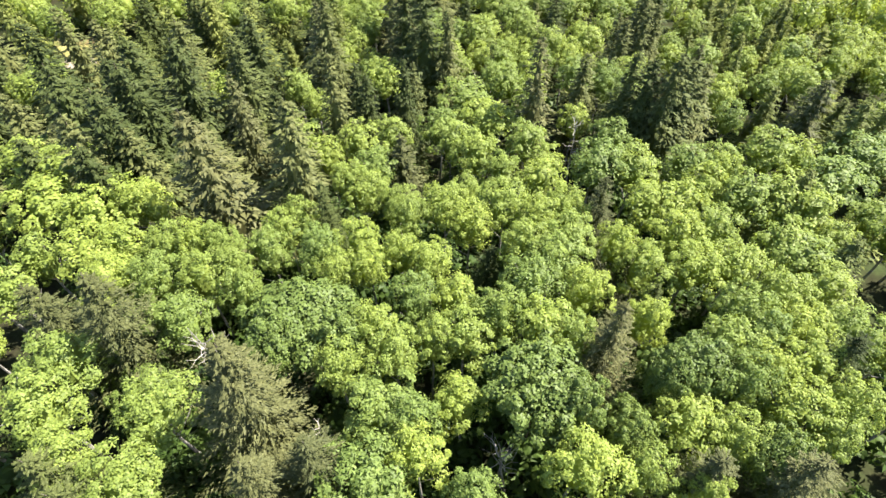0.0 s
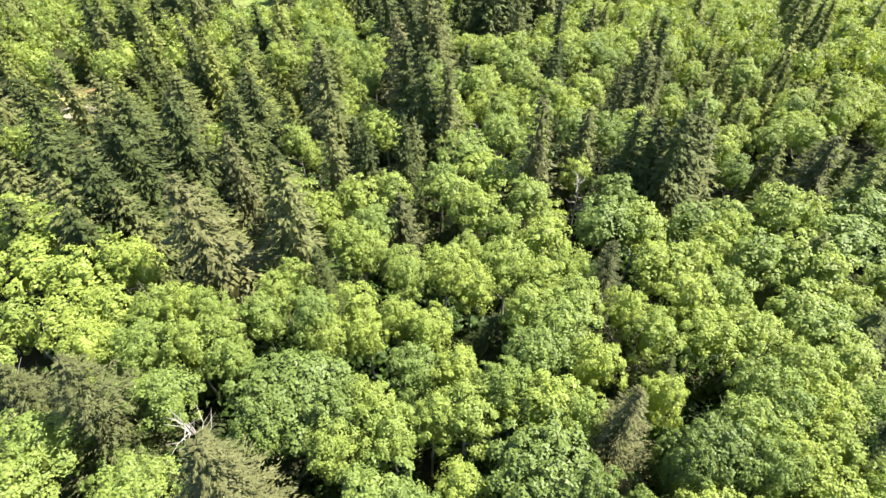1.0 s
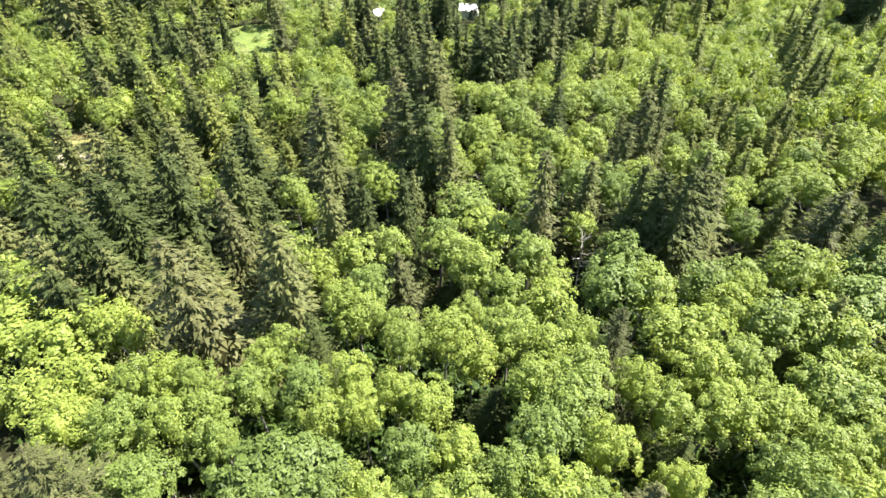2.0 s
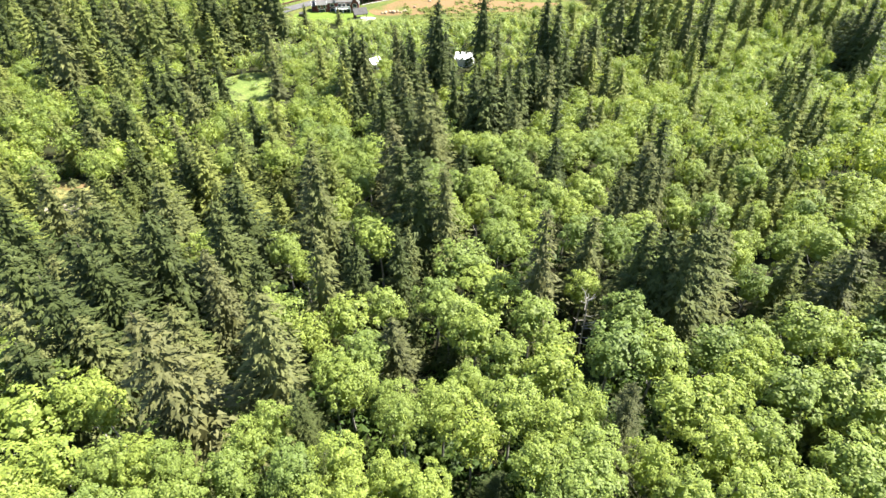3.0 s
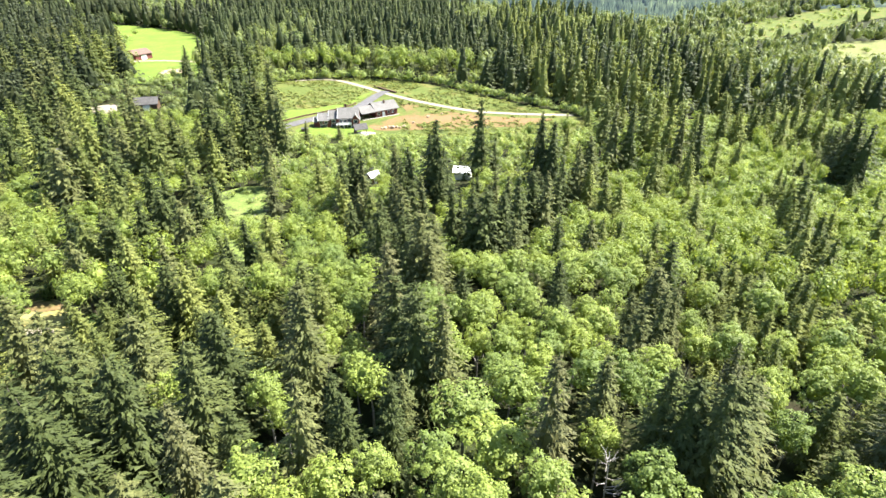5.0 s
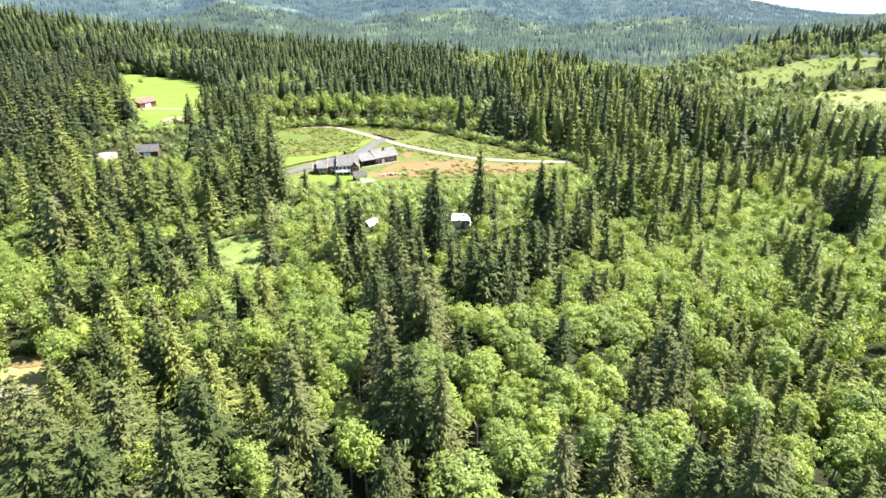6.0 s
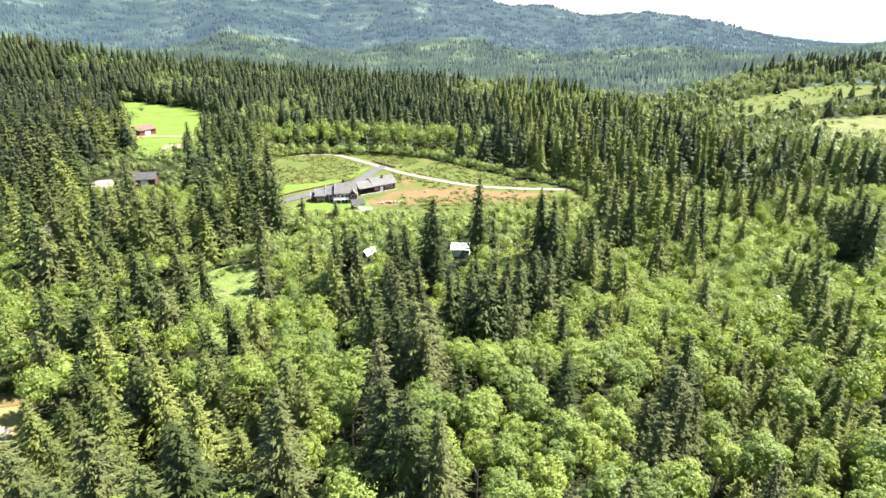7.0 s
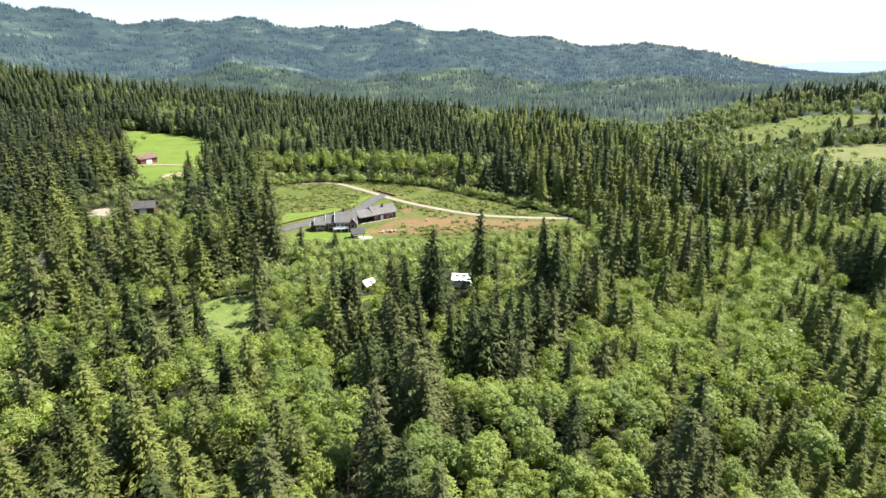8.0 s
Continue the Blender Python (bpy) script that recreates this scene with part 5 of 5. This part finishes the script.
def open_pavilion(x, y, heading):
    top = new("pavilion")
    top.matrix_basis = pose(x, y, float(land(x, y)), 0, 0, heading)
    part("roof", gable_roof(-2.2, 2.2, -1.9, 1.9, 2.5, 3.9, 0.5), dark_roof, top)
    for px in (-2, 2):
        for py in (-1.7, 1.7):
            part("post", boxes((px - 0.1, px + 0.1, py - 0.1, py + 0.1, -0.3, 2.6)), brown_mat, top)
    part("back_wall", boxes((-2.1, -1.95, -1.7, 1.7, -0.3, 2.4)), brown_mat, top)
    return tagged(top, "small open wooden pavilion with dark shingle roof", "pavilion")


def small_building(name, x, y, heading, wide, deep, tall, ridge, wall_m, roof_m, label, category, door=True):
    top = simple_house(name, x, y, heading, wide, deep, tall, ridge, wall_m, roof_m, label, category)
    if door:
        part("door", boxes((-wide * 0.16, wide * 0.16, -deep / 2 - 0.06, -deep / 2 + 0.02, -0.1, tall * 0.8)), white_mat, top, "white door")
    return top


def boulder(name, x, y, size, material, label):
    rg = np.random.default_rng(int(abs(x * 31 + y * 17)))
    v, f = ball(rg, (0, 0, size * 0.25), (size * 0.6, size * 0.5, size * 0.42), 5, 8, 0.22)
    ob = mesh_object(name, v, f.tolist(), material)
    ob.matrix_basis = pose(x, y, float(land(x, y)) + 0.15, 0, 0, float(rg.uniform(0, 360)))
    return tagged(ob, label, "boulder", "boulders by the lawn")


def low_wall(name, line, high, thick, material, label, category):
    pts = smooth_loop(line, False, 5)
    bm = bmesh.new()
    prev = None
    for i, p in enumerate(pts):
        d = (pts[min(i + 1, len(pts) - 1)] - pts[max(i - 1, 0)]).normalized()
        s = Vector((-d.y, d.x)) * thick / 2
        z = float(land(p.x, p.y))
        ring = [bm.verts.new((q.x, q.y, h)) for q, h in ((p + s, z - 0.3), (p - s, z - 0.3), (p - s, z + high), (p + s, z + high))]
        if prev:
            for j in range(4):
                bm.faces.new((prev[j], prev[(j + 1) % 4], ring[(j + 1) % 4], ring[j]))
        else:
            bm.faces.new(ring[::-1])
        prev = ring
    bm.faces.new(prev)
    bmesh.ops.recalc_face_normals(bm, faces=bm.faces[:])
    me = bpy.data.meshes.new(name)
    bm.to_mesh(me)
    bm.free()
    me.materials.append(material)
    return tagged(new(name, me), label, category)


def hot_tub(x, y):
    top = new("hot_tub")
    top.matrix_basis = pose(x, y, float(land(x, y)) + 0.2, 0, 0, 8)
    part("body", boxes((-1.3, 1.3, -1.1, 1.1, -0.2, 0.9)), brown_mat, top)
    part("cover", boxes((-1.4, 1.4, -1.2, 1.2, 0.9, 1.1)), dark_roof, top, "dark padded cover")
    return tagged(top, "dark square hot tub beside the lawn", "hot tub")


def trailer(x, y, heading):
    top = new("trailer")
    top.matrix_basis = pose(x, y, float(land(x, y)), 0, 0, heading)
    bm = boxes((-2.0, 2.0, -1.0, 1.0, 0.5, 2.5))
    bmesh.ops.bevel(bm, geom=bm.edges[:], offset=0.18, segments=2, affect="EDGES")
    part("body", bm, white_roof, top)
    for px in (-0.7, 0.7):
        for py in (-0.95, 0.95):
            bm = bmesh.new()
            bmesh.ops.create_cone(bm, cap_ends=True, segments=12, radius1=0.32, radius2=0.32, depth=0.22, matrix=Matrix.Translation((px, py, 0.32)) @ Matrix.Rotation(math.pi / 2, 4, "X"))
            part("wheel", bm, dark_roof, top)
    part("drawbar", boxes((2.0, 3.1, -0.06, 0.06, 0.5, 0.62)), dark_roof, top)
    return tagged(top, "white box trailer parked among brush", "trailer")


family_house(-41, 241, 6)
barn_wing(-27.2, 256, 35)
open_pavilion(-30.4, 228.5, 24)
patch("patio", [(-32, 224.5), (-26, 226), (-24.5, 229), (-29, 230.5), (-32.5, 228)], 0.26, stone_mat, "pale concrete patio beside the pavilion", "patio")
hot_tub(-53, 232)
low_wall("retaining_wall", [(-67.5, 243), (-60, 252.5), (-50, 261.5), (-42, 269.5), (-38.5, 277)], 0.7, 0.5, brown_mat, "low dark retaining wall along the driveway", "retaining wall")
low_wall("log_wall", [(-33, 311), (-27, 304), (-21, 297.5)], 0.9, 0.9, brown_mat, "long dark log beside the gravel road", "log")
for bx, by, bs in ((-21, 235, 1.6), (-19.4, 236, 1.3), (-18, 235.4, 1.8), (-16.5, 236.4, 1.4), (-15, 235.6, 1.1), (-13.6, 237, 1.5), (-22.4, 234.6, 1.0), (-10, 243, 1.2), (-4, 252, 1.3), (2, 257, 1.0)):
    boulder("boulder", bx, by, bs, sand_mat, "pale weathered boulder on bare earth")
small_building("shed", 8.2, 180.5, -8, 5.2, 4.2, 2.7, 3.7, white_mat, white_roof, "white metal shed among the firs", "shed")
small_building("hut", -20, 176.5, 42, 2.6, 2.6, 2.5, 3.4, brown_mat, white_roof, "small hut with pale roof among the firs", "hut")
small_building("stable", -196, 394, 62, 12, 10, 3.8, 6.2, red_mat, rust_roof, "red stable with white doors beside the pasture", "stable")
small_building("cabin", -132, 268, 14, 9, 7, 3, 5.2, brown_mat, dark_roof, "brown cabin with dark roof among the trees", "cabin")
small_building("farmhouse", -236, 372, 20, 11, 8, 3.6, 6, red_mat, dark_roof, "red farmhouse half hidden by tall firs", "house")
trailer(83, 143, 10)
strip("track", [(66, 141), (74, 142), (84, 144), (96, 140)], (2.6, 2.6), 0.12, asphalt_mat, "grey track through the brush", "track")
strip("track", [(-200, 384), (-180, 386), (-163, 384), (-150, 380)], (4, 3), 0.45, gravel_mat, "pale gravel track across the pasture", "track")
patch("yard", [(-160, 256), (-148, 252), (-143, 262), (-148, 274), (-158, 272)], 0.2, gravel_mat, "pale gravel yard in the forest", "yard")
patch("bare_earth", [(-124, 176), (-112, 172), (-96, 178), (-88, 184), (-104, 187), (-120, 184)], 0.15, dirt_mat, "brown bare earth clearing under firs", "bare ground")
patch("grass_patch", [(-80, 104), (-75, 107), (-68, 101), (-64, 94), (-68, 91), (-74, 97)], 0.15, dry_mat, "yellow dry grass in a gap among the trees", "grass")
patch("bare_earth", [(-74, 95), (-69, 96.5), (-66.5, 93), (-70, 90.5)], 0.25, gravel_mat, "pale bare patch among the trees", "bare ground")
patch("bare_earth", [(-79, 104.5), (-75, 106.5), (-71, 103.5), (-75, 102)], 0.25, dirt_mat, "brown bare strip among the trees", "bare ground")
patch("lawn", [(-23, 170), (-18, 160), (-14.5, 163), (-15, 172)], 0.12, lawn_mat, "yellow-green grass in front of the hut", "grass")

small_building("cottage", -124, 195, -14, 9, 7, 2.8, 4.8, brown_mat, roof_mat, "small cottage with grey roof under tall firs", "cottage", False)
low_wall("retaining_wall", [(-119, 187), (-115, 184.5), (-108.5, 183)], 2.2, 0.7, sand_mat, "pale tan stone retaining wall below the cottage", "retaining wall")
low_wall("retaining_wall", [(-104, 183), (-98, 182.5)], 1.0, 0.6, sand_mat, "low pale stone wall end among shrubs", "retaining wall")
